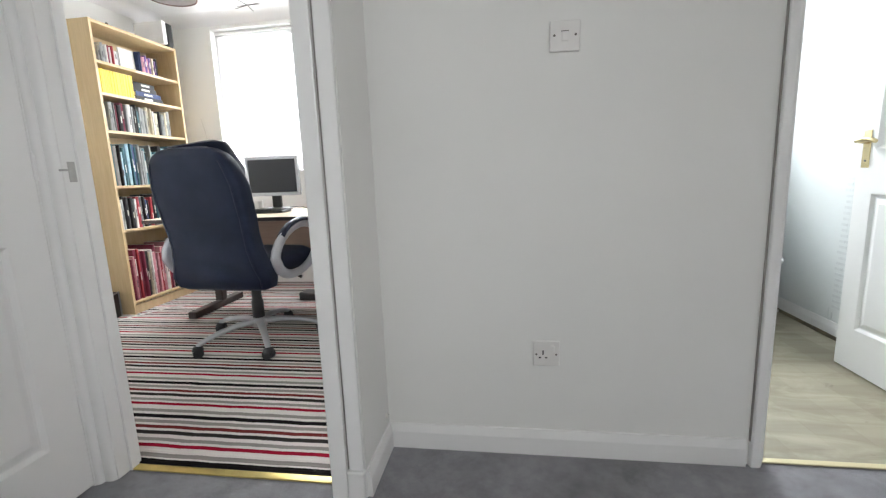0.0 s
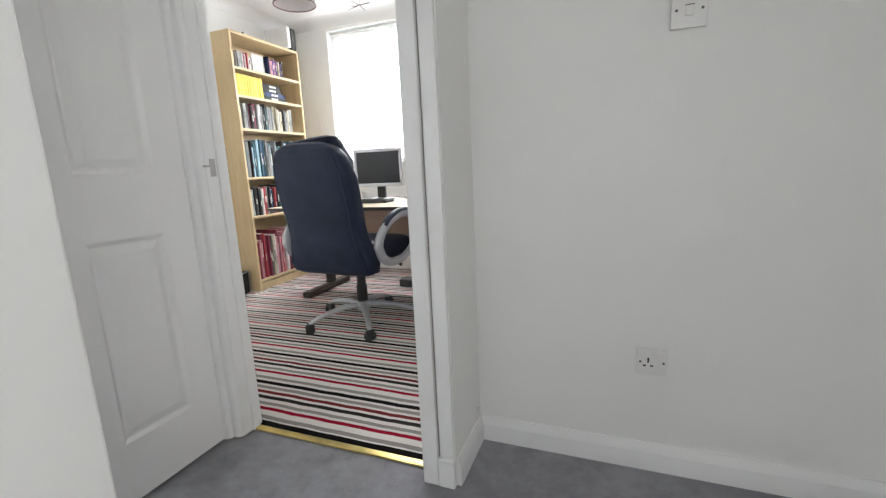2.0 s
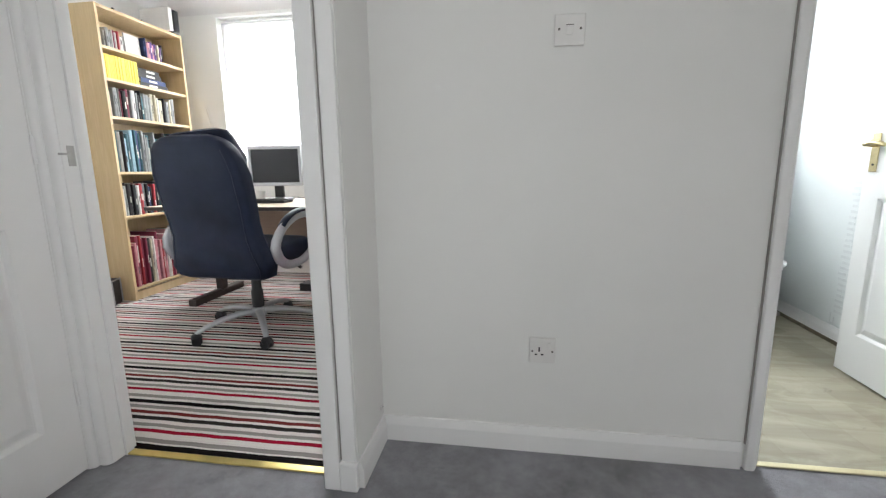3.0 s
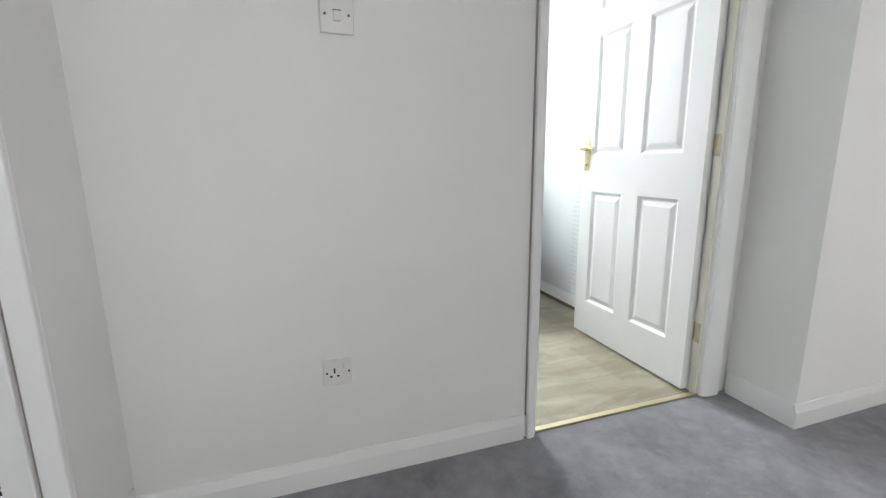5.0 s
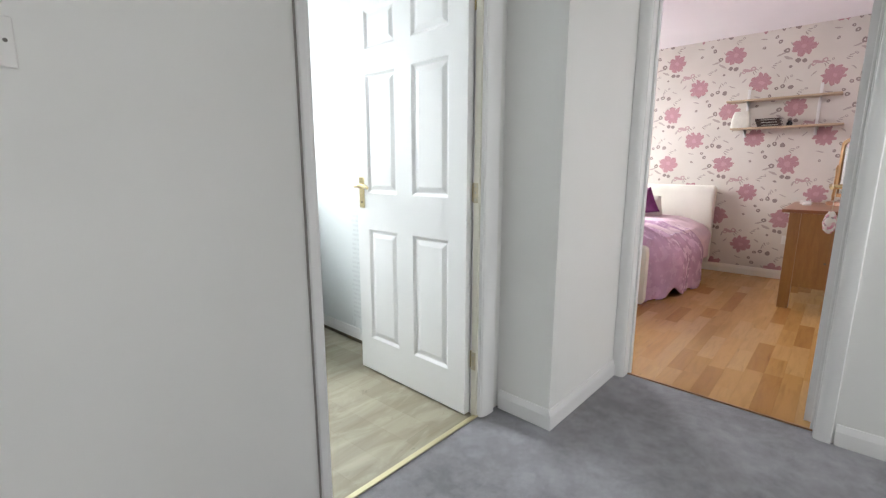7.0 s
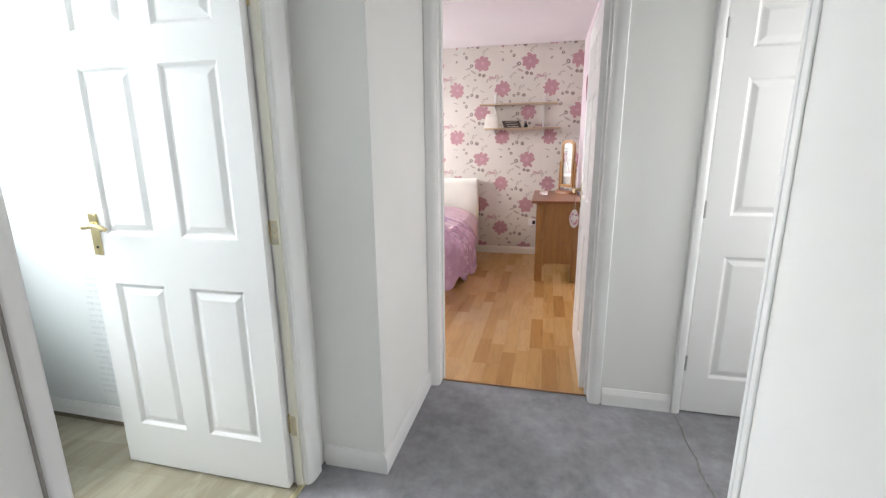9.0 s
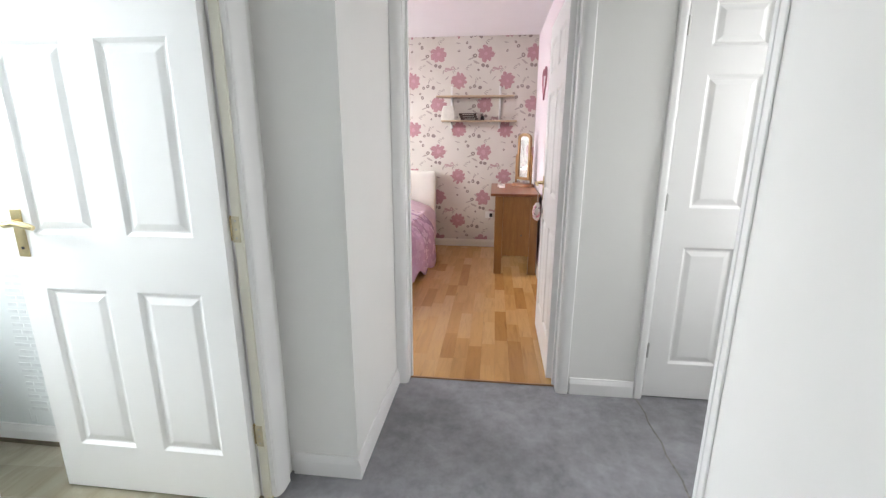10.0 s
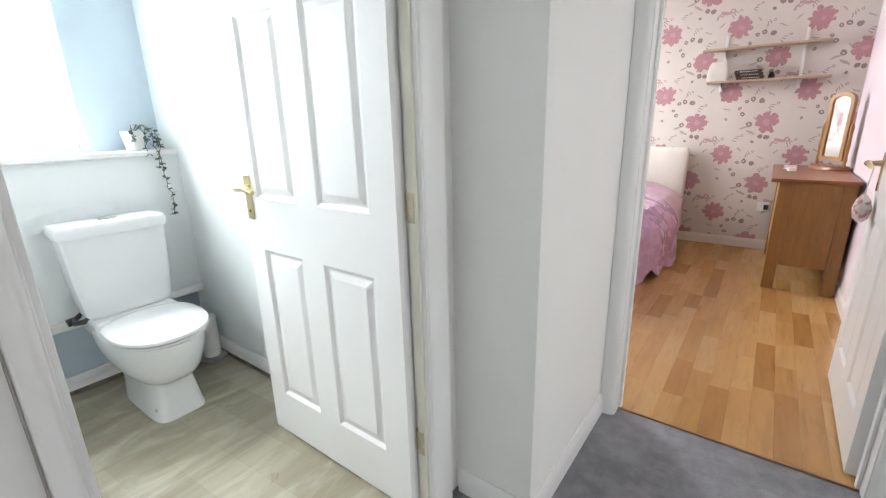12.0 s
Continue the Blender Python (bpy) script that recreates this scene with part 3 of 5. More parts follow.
part("nail", made(lambda b: tube(b, [(0.006, 0.0, 0.004), (0.011, 0.0, 0.004)], 0.002, 8)), STEEL, clip, "steel nail head")


# ---- windows ----
FRAME = plain("white_upvc", (0.82, 0.82, 0.82), 0.3, vary=0.01, bump=0)


def glass_material():
    m, n = base("window_glass", (0.95, 0.97, 0.97), 0.02)
    n.bsdf.inputs["Transmission Weight"].default_value = 1.0
    n.bsdf.inputs["IOR"].default_value = 1.45
    return m


GLASS = glass_material()


def window(name, x0, x1, z0, z1, y, label, mullions=1, m=None):
    w = thing(name, m or pose(0, y, 0), label, "window", kind="structure")
    f = 0.05
    fr = part("window_frame", boxes((x0, x0 + f, 0, 0.05, z0, z1), (x1 - f, x1, 0, 0.05, z0, z1), (x0 + f, x1 - f, 0, 0.05, z0, z0 + f), (x0 + f, x1 - f, 0, 0.05, z1 - f, z1), bevel=0.004), FRAME, w)
    n = mullions + 1
    step = (x1 - x0 - 2 * f) / n
    for i in range(1, n):
        c = x0 + f + i * step
        part("mullion", box(c - 0.025, c + 0.025, 0.002, 0.048, z0 + f, z1 - f, bevel=0.004), FRAME, w)
    for i in range(n):
        a = x0 + f + i * step
        p = part("pane", box(a, a + step, 0.02, 0.026, z0 + f, z1 - f), GLASS, w)
        p.visible_shadow = False
    return w


def glow(name, strength, colour):
    m, n = base(name, (0, 0, 0), 1)
    n.put(n.bsdf.inputs["Emission Color"], rgba(colour))
    n.bsdf.inputs["Emission Strength"].default_value = strength
    return m


def net_material():
    """Thin white net: part of the light goes straight through, part is scattered."""
    m, n = base("white_net", (0.9, 0.9, 0.9), 0.9)
    out = n.t.nodes["Material Output"]
    tr = n.add("ShaderNodeBsdfTransparent", {"Color": (1, 1, 1, 1)})
    tl = n.add("ShaderNodeBsdfTranslucent", {"Color": (0.9, 0.9, 0.9, 1)})
    mx = n.add("ShaderNodeMixShader", {0: 0.42, 1: tr.outputs[0], 2: tl.outputs[0]})
    n.put(out.inputs["Surface"], mx.outputs[0])
    return m


NET = net_material()


def net_blind(x0, x1, z0, z1, y, label):
    """A flat net hanging in a window opening from a slim rail."""
    b = thing("window_blind", pose(0, y, 0), label, "blind")
    k = 48
    bm = bmesh.new()
    cols = [(x0 + (x1 - x0) * i / k, 0.004 * math.sin(i * 1.9) + 0.002 * math.sin(i * 0.7)) for i in range(k + 1)]
    vs = [[bm.verts.new((x, d, z)) for z in (z0, z1)] for x, d in cols]
    for p, q in zip(vs, vs[1:]):
        bm.faces.new((p[0], q[0], q[1], p[1]))
    part("net", bm, NET, b)
    part("rail", box(x0, x1, -0.012, 0.012, z1, z1 + 0.02, bevel=0.004), FRAME, b)


net_blind(-2.175, -0.705, 1.06, 2.27, 2.46, "thin white net blind glowing with daylight")
# no blind known here: this net is added so glare hides the frame
net_blind(1.135, 1.825, 1.165, 2.07, 2.03, "white net added to give the toilet window its glare")
W1 = window("window_1", -2.18, -0.7, 1.05, 2.3, 2.49, "white framed study window against bright sky")
W2 = window("window_2", 1.13, 1.83, 1.16, 2.1, 2.06, "white framed toilet window against bright sky", 0)
W3 = window("window_3", 4.7, 6.05, 1.0, 2.15, 1.81, "white framed bedroom window against bright sky")
part("window_sill", box(-2.21, -0.67, -0.13, 0.0, 1.035, 1.055, bevel=0.006), FRAME, W1)
part("window_sill", box(4.68, 6.07, -0.1, 0.0, 0.985, 1.005, bevel=0.006), FRAME, W3)
# three unseen windows, added where the landing's fill lamps stand
window("window_4", 0.2, 1.0, 1.1, 2.1, -3.18, "white framed stair window, added out of view")
window("window_5", 2.2, 2.8, 0.95, 2.05, -2.78, "white framed lobby window, added out of view", 0)
window("window_6", 0.0, 0.75, 1.0, 2.1, 0, "white framed landing window, added out of view", 0, pose(1.23, -1.75, 0, 0, 0, -90))
OVERCAST = glow("overcast_sky", 4.0, (1.0, 1.0, 1.0))
bm = bmesh.new()
vs = [bm.verts.new(p) for p in ((-70, 55, -15), (75, 55, -15), (75, 55, 60), (-70, 55, 60))]
bm.faces.new(vs)
tagged(link("backdrop", bm, OVERCAST), "bright overcast sky far outside the windows", "sky", kind="structure")


# ---- study ----
def stripes_material():
    """Woven stripes across the floor, one repeat every 283 mm, with a black border at the door."""
    m, n = base("striped_carpet", (0.6, 0.55, 0.5), 0.95)
    tc = n.t.nodes.new("ShaderNodeTexCoord")
    sep = n.add("ShaderNodeSeparateXYZ", {0: tc.outputs["Object"]})
    wob = n.m("MULTIPLY", n.m("SUBTRACT", n.noise(n.coords((3, 0.6, 1)), 2.0, 2.0), 0.5), 0.014)
    fuzz = n.m("MULTIPLY", n.m("SUBTRACT", n.noise(n.coords((1, 2.5, 1)), 150, 3.0, 0.7), 0.5), 0.007)
    y = n.m("ADD", sep.outputs[1], n.m("ADD", wob, fuzz))
    ph = n.m("FRACT", n.m("DIVIDE", n.m("ADD", y, 0.103 + 2.83), 0.283))
    ramp = n.add("ShaderNodeValToRGB", {0: ph})
    cr = ramp.color_ramp
    cr.interpolation = "CONSTANT"
    cream, grey, red, rust, black, dk = (0.76, 0.71, 0.68), (0.30, 0.28, 0.265), (0.36, 0.008, 0.03), (0.19, 0.03, 0.028), (0.010, 0.008, 0.008), (0.035, 0.031, 0.028)
    rows = ((0.0, red), (0.07, cream), (0.12, grey), (0.19, cream), (0.262, dk), (0.345, cream), (0.40, rust), (0.475, cream), (0.525, grey), (0.605, cream), (0.655, black), (0.745, cream), (0.805, grey), (0.885, cream))
    while len(cr.elements) < len(rows):
        cr.elements.new(0.5)
    for e, (p, c) in zip(cr.elements, rows):
        e.position, e.color = p, rgba(c)
    border = n.m("LESS_THAN", y, -0.166)
    c = n.mix(border, ramp.outputs[0], black)
    fine = n.noise(n.coords((1, 1, 1)), 500, 3.0, 0.7)
    n.put(n.bsdf.inputs["Base Color"], n.mix(n.span(fine, 0.35, 0.75, 0, 0.3), c, n.mix(0.65, c, (0.02, 0.02, 0.02))))
    n.bump(n.m("ADD", fine, n.m("MULTIPLY", n.m("SINE", n.m("MULTIPLY", y, 444)), 0.25)), 0.6, 0.004)
    n.bsdf.inputs["Specular IOR Level"].default_value = 0.05
    return m


bm = boxes((-2.65, -0.1, -0.172, 2.4, -0.006, 0.006), (-0.1, 0.8, 0.1, 2.4, -0.006, 0.006), (-0.873, -0.12, -0.194, -0.172, -0.006, 0.006))
tagged(link("striped_carpet", bm, stripes_material()), "striped carpet in cream, grey, black and red", "carpet", kind="structure")


def beech_material(name, a, b, rough=0.4, stretch=(14, 14, 0.9), rot=(0, 0, 0)):
    m, n = base(name, a, rough)
    g = n.noise(n.coords(stretch, rot), 2.0, 5.0, 0.6, 0.6)
    f = n.noise(n.coords(tuple(s * 4 for s in stretch), rot), 2.0, 3.0)
    c = n.mix(n.span(g, 0.3, 0.7), a, b)
    n.put(n.bsdf.inputs["Base Color"], n.mix(n.span(f, 0.45, 0.8, 0, 0.3), c, tuple(x * 0.7 for x in a)))
    n.bump(f, 0.08, 0.0008)
    return m


BEECH = beech_material("beech_veneer", (0.50, 0.37, 0.20), (0.58, 0.44, 0.26))
SHELVES = (0.08, 0.626, 0.95, 1.342, 1.60, 1.815)
bk = thing("bookcase", pose(-2.645, 1.385, 0), "tall beech bookcase filled with books against the study wall", "bookcase")
bd, bw, bh = 0.275, 0.80, 2.10
part("side", box(0, bd, 0, 0.02, 0, bh, bevel=0.0015), BEECH, bk)
part("side", box(0, bd, bw - 0.02, bw, 0, bh, bevel=0.0015), BEECH, bk)
part("top", box(0, bd, 0.02, bw - 0.02, bh - 0.022, bh - 0.001, bevel=0.0015), BEECH, bk)
part("back", box(0.0, 0.006, 0.02, bw - 0.02, 0.07, bh - 0.022), BEECH, bk)
part("kickboard", box(bd - 0.03, bd - 0.012, 0.02, bw - 0.02, 0, 0.07), BEECH, bk)
for z in SHELVES:
    part("shelf", box(0.006, bd - 0.004, 0.02, bw - 0.02, z, z + 0.02, bevel=0.0015), BEECH, bk)

rng = random.Random(4)
BOOKS = [plain("book_" + n, c, 0.75, vary=0.12, scale=30, bump=0) for n, c in (
    ("white", (0.72, 0.71, 0.68)), ("cream", (0.62, 0.56, 0.42)), ("black", (0.02, 0.02, 0.022)), ("navy", (0.03, 0.05, 0.14)), ("teal", (0.04, 0.13, 0.16)),
    ("grey", (0.3, 0.31, 0.31)), ("red", (0.36, 0.03, 0.04)), ("maroon", (0.20, 0.02, 0.05)), ("rose", (0.55, 0.25, 0.28)), ("green", (0.06, 0.16, 0.09)), ("sky", (0.32, 0.5, 0.6)), ("purple", (0.12, 0.06, 0.2)))]
PALE = plain("book_label_pale", (0.7, 0.68, 0.6), 0.5, bump=0)
GREYL = plain("book_label_dark", (0.08, 0.08, 0.09), 0.5, bump=0)
PAPER = plain("page_edges", (0.72, 0.67, 0.56), 0.8, vary=0.1, scale=80)
NAMES = ("white", "cream", "black", "navy blue", "teal", "grey", "red", "maroon", "rose", "green", "pale blue", "purple")


def book(m, t, h, d, k):
    """A hardback standing with its spine to the front (local +x), thickness along y."""
    b = thing("book", m, NAMES[k] + " book standing on a bookcase shelf", "book", "books in the bookcase")
    bm = bmesh.new()
    prof = [(-d, 0), (-d, t), (-0.004, t), (0, t * 0.8), (0.0015, t * 0.5), (0, t * 0.2), (-0.004, 0)]
    loft(bm, [[(x, y, z) for x, y in prof] for z in (0.0, h)])
    part("cover", bm, BOOKS[k], b)
    if t > 0.014:
        part("pages", box(-d + 0.003, -0.004, 0.0025, t - 0.0025, h - 0.0004, h + 0.001), PAPER, b)
    if t > 0.016 and rng.random() < 0.75:
        z0 = h * rng.uniform(0.25, 0.5)
        mt = GREYL if k in (0, 1, 5, 8, 10) else PALE
        part("title_bar", box(0.0005, 0.0022, t * 0.38, t * 0.62, z0, z0 + h * rng.uniform(0.15, 0.35)), mt, b, "unreadable spine lettering")
    return b


def shelf_of_books(z, y0, y1, hmin, hmax, palette, dmin=0.15):
    y = y0
    while y < y1 - 0.012:
        t = min(rng.uniform(0.010, 0.032), y1 - y)
        h = rng.uniform(hmin, hmax)
        d = rng.uniform(dmin, dmin + 0.06)
        x = -2.645 + bd - rng.uniform(0.02, 0.045)
        book(pose(x, y, z + 0.02, rng.uniform(-1.5, 1.5) if t > 0.02 else 0, 0, 0), t, h, d, rng.choice(palette))
        y += t + rng.uniform(0.0005, 0.002)


Y0, Y1 = 1.385 + 0.024, 1.385 + bw - 0.024
shelf_of_books(SHELVES[0], Y0 + 0.03, Y1 - 0.05, 0.31, 0.40, (8, 7, 0, 6, 7, 8, 0, 7, 1, 8, 2), 0.2)
shelf_of_books(SHELVES[1], Y0, Y1 - 0.02, 0.19, 0.25, (2, 0, 2, 6, 4, 5, 9, 3, 0, 2))
shelf_of_books(SHELVES[2], Y0, Y1, 0.24, 0.31, (4, 10, 2, 4, 0, 5, 3, 10, 2, 5, 4))
shelf_of_books(SHELVES[3], Y0, Y1 - 0.13, 0.17, 0.215, (5, 0, 2, 5, 9, 2, 2, 5, 1, 7, 4, 5))
shelf_of_books(SHELVES[5], Y0 + 0.05, Y0 + 0.22, 0.10, 0.14, (5, 6, 0, 5, 7))
shelf_of_books(SHELVES[5], Y0 + 0.39, Y0 + 0.58, 0.11, 0.16, (3, 11, 2, 8, 1, 11))
YEL = plain("yellow_spines", (0.80, 0.58, 0.02), 0.5, vary=0.06, scale=30, bump=0)
for i in range(26):
    y = Y0 + i * 0.0118
    mz = thing("magazine", pose(-2.645 + bd - 0.03 - 0.004 * rng.random(), y, SHELVES[4] + 0.02), "yellow spined magazine in a long row", "magazine", "row of yellow magazines")
    part("cover", box(-0.17, 0, 0, 0.011, 0, 0.165 + 0.006 * rng.random(), bevel=0.001), YEL, mz)
bx = thing("picture_card", pose(-2.645 + bd - 0.05, Y0 + 0.245, SHELVES[5] + 0.02, 0, -3, 0), "pale picture card leaning among the books", "card")
part("card", box(-0.01, 0, 0, 0.135, 0, 0.15, bevel=0.001), BOOKS[0], bx)
for i in range(4):
    lay = thing("book_lying", pose(-2.645 + bd - 0.04 - 0.008 * i, Y0 + 0.33 + 0.012 * (i % 2), SHELVES[4] + 0.02 + i * 0.036), "dark book lying in a stack on the shelf", "book", "stack of lying books")
    part("cover", boxes((-0.2, 0, 0, 0.27 - 0.02 * i, 0, 0.003), (-0.2, 0, 0, 0.27 - 0.02 * i, 0.032, 0.035), (-0.004, 0, 0, 0.27 - 0.02 * i, 0.003, 0.032), bevel=0.0008), (BOOKS[2], BOOKS[3], BOOKS[2], BOOKS[2])[i], lay)
    part("pages", box(-0.195, -0.004, 0.004, 0.26 - 0.02 * i, 0.003, 0.032), PAPER, lay)
    part("title_bar", box(0.0, 0.001, 0.08, 0.16, 0.010, 0.024), PALE, lay, "unreadable spine lettering")
# on top of the bookcase
fl = thing("white_file", pose(-2.53, 1.385 + 0.60, bh), "white box file standing on the bookcase", "file")
part("case", box(-0.06, 0.2, 0.03, 0.07, 0, 0.175, bevel=0.003), PLASTIC, fl)
sp = thing("black_speaker", pose(-2.49, 1.385 + 0.725, bh), "slim black loudspeaker standing on the bookcase", "speaker")
part("body", box(0, 0.12, 0, 0.065, 0, 0.19, bevel=0.006), BOOKS[2], sp)
part("grille", box(0.12, 0.124, 0.006, 0.059, 0.01, 0.18, bevel=0.002), DARK, sp)
orn = thing("small_ornament", pose(-2.47, 1.385 + 0.25, bh), "small dark ornament on the bookcase", "ornament")
part("body", made(lambda b: lathe(b, ((0.02, 0), (0.028, 0.012), (0.022, 0.028), (0.008, 0.034), (0.012, 0.042), (0.004, 0.05)), 16)), BOOKS[2], orn)
orn2 = thing("small_ornament", pose(-2.47, 1.385 + 0.48, bh), "small dark curved ornament on the bookcase", "ornament")
part("body", made(lambda b: tube(b, [(0, 0, 0.004), (0, 0.01, 0.03), (0, 0.03, 0.045)], [0.008, 0.006, 0.003], 10)), BOOKS[2], orn2)


# office chair
LEATHER = plain("black_leather", (0.014, 0.020, 0.043), 0.5, vary=0.2, scale=7, bump=0.35, bscale=240, depth=0.0015)
LEATHER.node_tree.nodes["Principled BSDF"].inputs["Specular IOR Level"].default_value = 0.18
SILVER = plain("silver_plastic", (0.45, 0.46, 0.49), 0.32, 0.55, vary=0.05, scale=12, bump=0)
BLACKP = plain("black_plastic", (0.015, 0.015, 0.017), 0.45, vary=0.1, scale=15, bump=0)


def rounded(w, d, n=28, power=4.0, cx=0.0, cy=0.0):
    out = []
    for k in range(n):
        a = 2 * math.pi * k / n
        c, s = math.cos(a), math.sin(a)
        out.append((cx + w * math.copysign(abs(c) ** (2 / power), c), cy + d * math.copysign(abs(s) ** (2 / power), s)))
    return out


chair = thing("office_chair", pose(-1.095, 0.965, 0.006, 0, 0, CHAIR_TURN) @ Matrix.Diagonal((1.02, 1.02, 1.018, 1)), "black leather swivel office chair with silver arms", "office chair")
# backrest: lofted from the seat to the head, facing +y
rows = ((0.375, 0.244, 0.045, -0.225), (0.39, 0.283, 0.06, -0.228), (0.44, 0.295, 0.07, -0.238), (0.52, 0.269, 0.076, -0.252), (0.6, 0.250, 0.07, -0.268), (0.68, 0.250, 0.064, -0.286), (0.76, 0.256, 0.066, -0.302), (0.84, 0.255, 0.07, -0.318), (0.92, 0.255, 0.072, -0.334), (0.99, 0.238, 0.07, -0.35), (1.04, 0.220, 0.066, -0.364), (1.075, 0.191, 0.058, -0.374), (1.1, 0.151, 0.044, -0.38), (1.112, 0.099, 0.02, -0.382))
bm = bmesh.new()


def creased(x, y, z, cy):
    """Soft wrinkles in the leather, strongest low down on the back."""
    k = 0.006 * max(0.0, 1 - abs(z - 0.5) / 0.3) + 0.0015
    return (x, y + k * math.sin(38 * z + 9 * x) * math.cos(7 * x) * (1 if y < cy else 0), z)


dense = []
for a, b in zip(rows, rows[1:]):
    for f in (0.0, 0.25, 0.5, 0.75):
        dense.append(tuple(p + (q - p) * f for p, q in zip(a, b)))
dense.append(rows[-1])
loft(bm, [[creased(x, y, z, cy) for x, y in rounded(w, d, 48, 4.5, 0, cy)] for z, w, d, cy in dense])
BACK = part("backrest", bm, LEATHER, chair)
bm = bmesh.new()
loft(bm, [[(x, y, z + 0.01 * math.sin(x * 9)) for x, y in rounded(w, d, 28, 4, 0, cy)] for z, w, d, cy in ((0.90, 0.15, 0.02, -0.25), (0.92, 0.19, 0.045, -0.255), (1.0, 0.195, 0.06, -0.268), (1.085, 0.175, 0.055, -0.315), (1.125, 0.16, 0.045, -0.335), (1.135, 0.12, 0.02, -0.338))])
part("headrest_cushion", bm, LEATHER, chair)
for x in (-0.27, 0.27):
    bm = bmesh.new()
    tube(bm, [(math.copysign(w * 0.864, x), cy - 0.85 * d, z) for z, w, d, cy in rows[1:11]], 0.004, 6)
    part("piping", bm, LEATHER, BACK, "raised leather seam")
bm = bmesh.new()
loft(bm, [[(x, y, z) for x, y in rounded(w, d, 32, 5, 0, 0.02)] for z, w, d in ((0.42, 0.22, 0.22), (0.435, 0.262, 0.262), (0.47, 0.275, 0.275), (0.51, 0.27, 0.27), (0.535, 0.235, 0.235), (0.545, 0.15, 0.15))])
part("seat", bm, LEATHER, chair)
for sx in (-1, 1):
    bm = bmesh.new()
    pts = []
    for k in range(25):
        a = 2 * math.pi * k / 24
        pts.append((sx * (0.328 + 0.012 * math.sin(a)), -0.035 + 0.215 * math.cos(a) * (1 if math.sin(a) < 0 else 1.05), 0.565 + 0.135 * math.sin(a) + 0.02 * math.cos(a)))
    tube(bm, pts, [0.017 + 0.006 * math.cos(2 * math.pi * k / 24) ** 2 for k in range(25)], 12, cap=False, flat=1.35)
    arm = part("armrest", bm, SILVER, chair, "silver loop armrest")
    bm = bmesh.new()
    tube(bm, [(sx * 0.336, -0.035 + 0.215 * math.cos(a), 0.60 + 0.135 * math.sin(a) + 0.018 + 0.02 * math.cos(a) - 0.03) for a in [math.pi * (0.2 + 0.6 * k / 8) for k in range(9)]], 0.022, 10, flat=0.6)
    part("arm_pad", bm, LEATHER, arm, "black padded arm top")
part("mechanism", boxes((-0.11, 0.11, -0.12, 0.14, 0.375, 0.418), (-0.05, 0.05, -0.17, 0.1, 0.36, 0.38), bevel=0.01), BLACKP, chair)
part("lever", made(lambda b: tube(b, [(0.1, 0.05, 0.39), (0.24, 0.06, 0.385), (0.27, 0.06, 0.375)], [0.006, 0.006, 0.011], 8)), BLACKP, chair)
part("gas_lift", made(lambda b: lathe(b, ((0.034, 0.105), (0.034, 0.24), (0.028, 0.245), (0.026, 0.37)), 20)), BLACKP, chair)
part("hub", made(lambda b: lathe(b, ((0.045, 0.085), (0.05, 0.1), (0.045, 0.13), (0.036, 0.14)), 20)), SILVER, chair)
for k in range(5):
    a = radians(91 + 72 * k - CHAIR_TURN)
    c, s = math.cos(a), math.sin(a)
    bm = bmesh.new()
    tube(bm, [(c * r, s * r, z) for r, z in ((0.03, 0.115), (0.12, 0.118), (0.22, 0.105), (0.30, 0.085), (0.345, 0.066), (0.352, 0.058))], [0.024, 0.022, 0.019, 0.017, 0.015, 0.012], 10, flat=0.8)
    leg = part("leg", bm, SILVER, chair, "silver star base leg")
    bm = bmesh.new()
    px, py = c * 0.35, s * 0.35
    q = a + 0.9 + k
    ux, uy = math.cos(q), math.sin(q)
    for o in (-0.014, 0.014):
        tube(bm, [(px - uy * (o - 0.009), py + ux * (o - 0.009), 0.027), (px - uy * (o + 0.009), py + ux * (o + 0.009), 0.027)], 0.027, 16)
    part("caster_wheel", bm, BLACKP, leg, "black twin caster wheel")
    part("caster_hood", made(lambda b: lathe(b, ((0.026, 0.03), (0.03, 0.045), (0.022, 0.06), (0.008, 0.066)), 16, (px, py, 0))), BLACKP, leg)

# desk
DESKTOP = beech_material("pale_desk_laminate", (0.62, 0.50, 0.36), (0.68, 0.57, 0.43), 0.35, (0.9, 14, 14))
DESKLEG = plain("dark_brown_metal", (0.035, 0.022, 0.018), 0.45, vary=0.15, scale=12)
desk = thing("desk", pose(-1.92, 1.09, 0.006), "pale wooden desk with dark metal legs below the window", "desk")
part("desktop", box(0, 1.6, 0, 0.8, 0.712, 0.737, bevel=0.003), DESKTOP, desk)
part("edge_strip", box(0.002, 1.598, -0.003, 0.001, 0.713, 0.736), DESKLEG, desk, "dark edge below the top")
part("modesty_panel", box(0.1, 1.5, 0.66, 0.678, 0.30, 0.71), beech_material("brown_panel", (0.24, 0.15, 0.10), (0.28, 0.18, 0.12), 0.45, (0.9, 14, 14)), desk)
for x in (0.06, 1.48):
    part("leg", boxes((x, x + 0.06, 0.52, 0.58, 0.03, 0.70), (x, x + 0.06, 0.1, 0.74, 0.69, 0.712), bevel=0.004), DESKLEG, desk)
    part("foot", box(x, x + 0.065, 0.21, 0.78, 0.0, 0.05, bevel=0.006), DESKLEG, desk)
DZ = 0.743
mon = thing("monitor", pose(-1.352, 1.75, DZ, 0, 0, 6), "silver framed flat monitor, switched off, on the desk", "monitor")
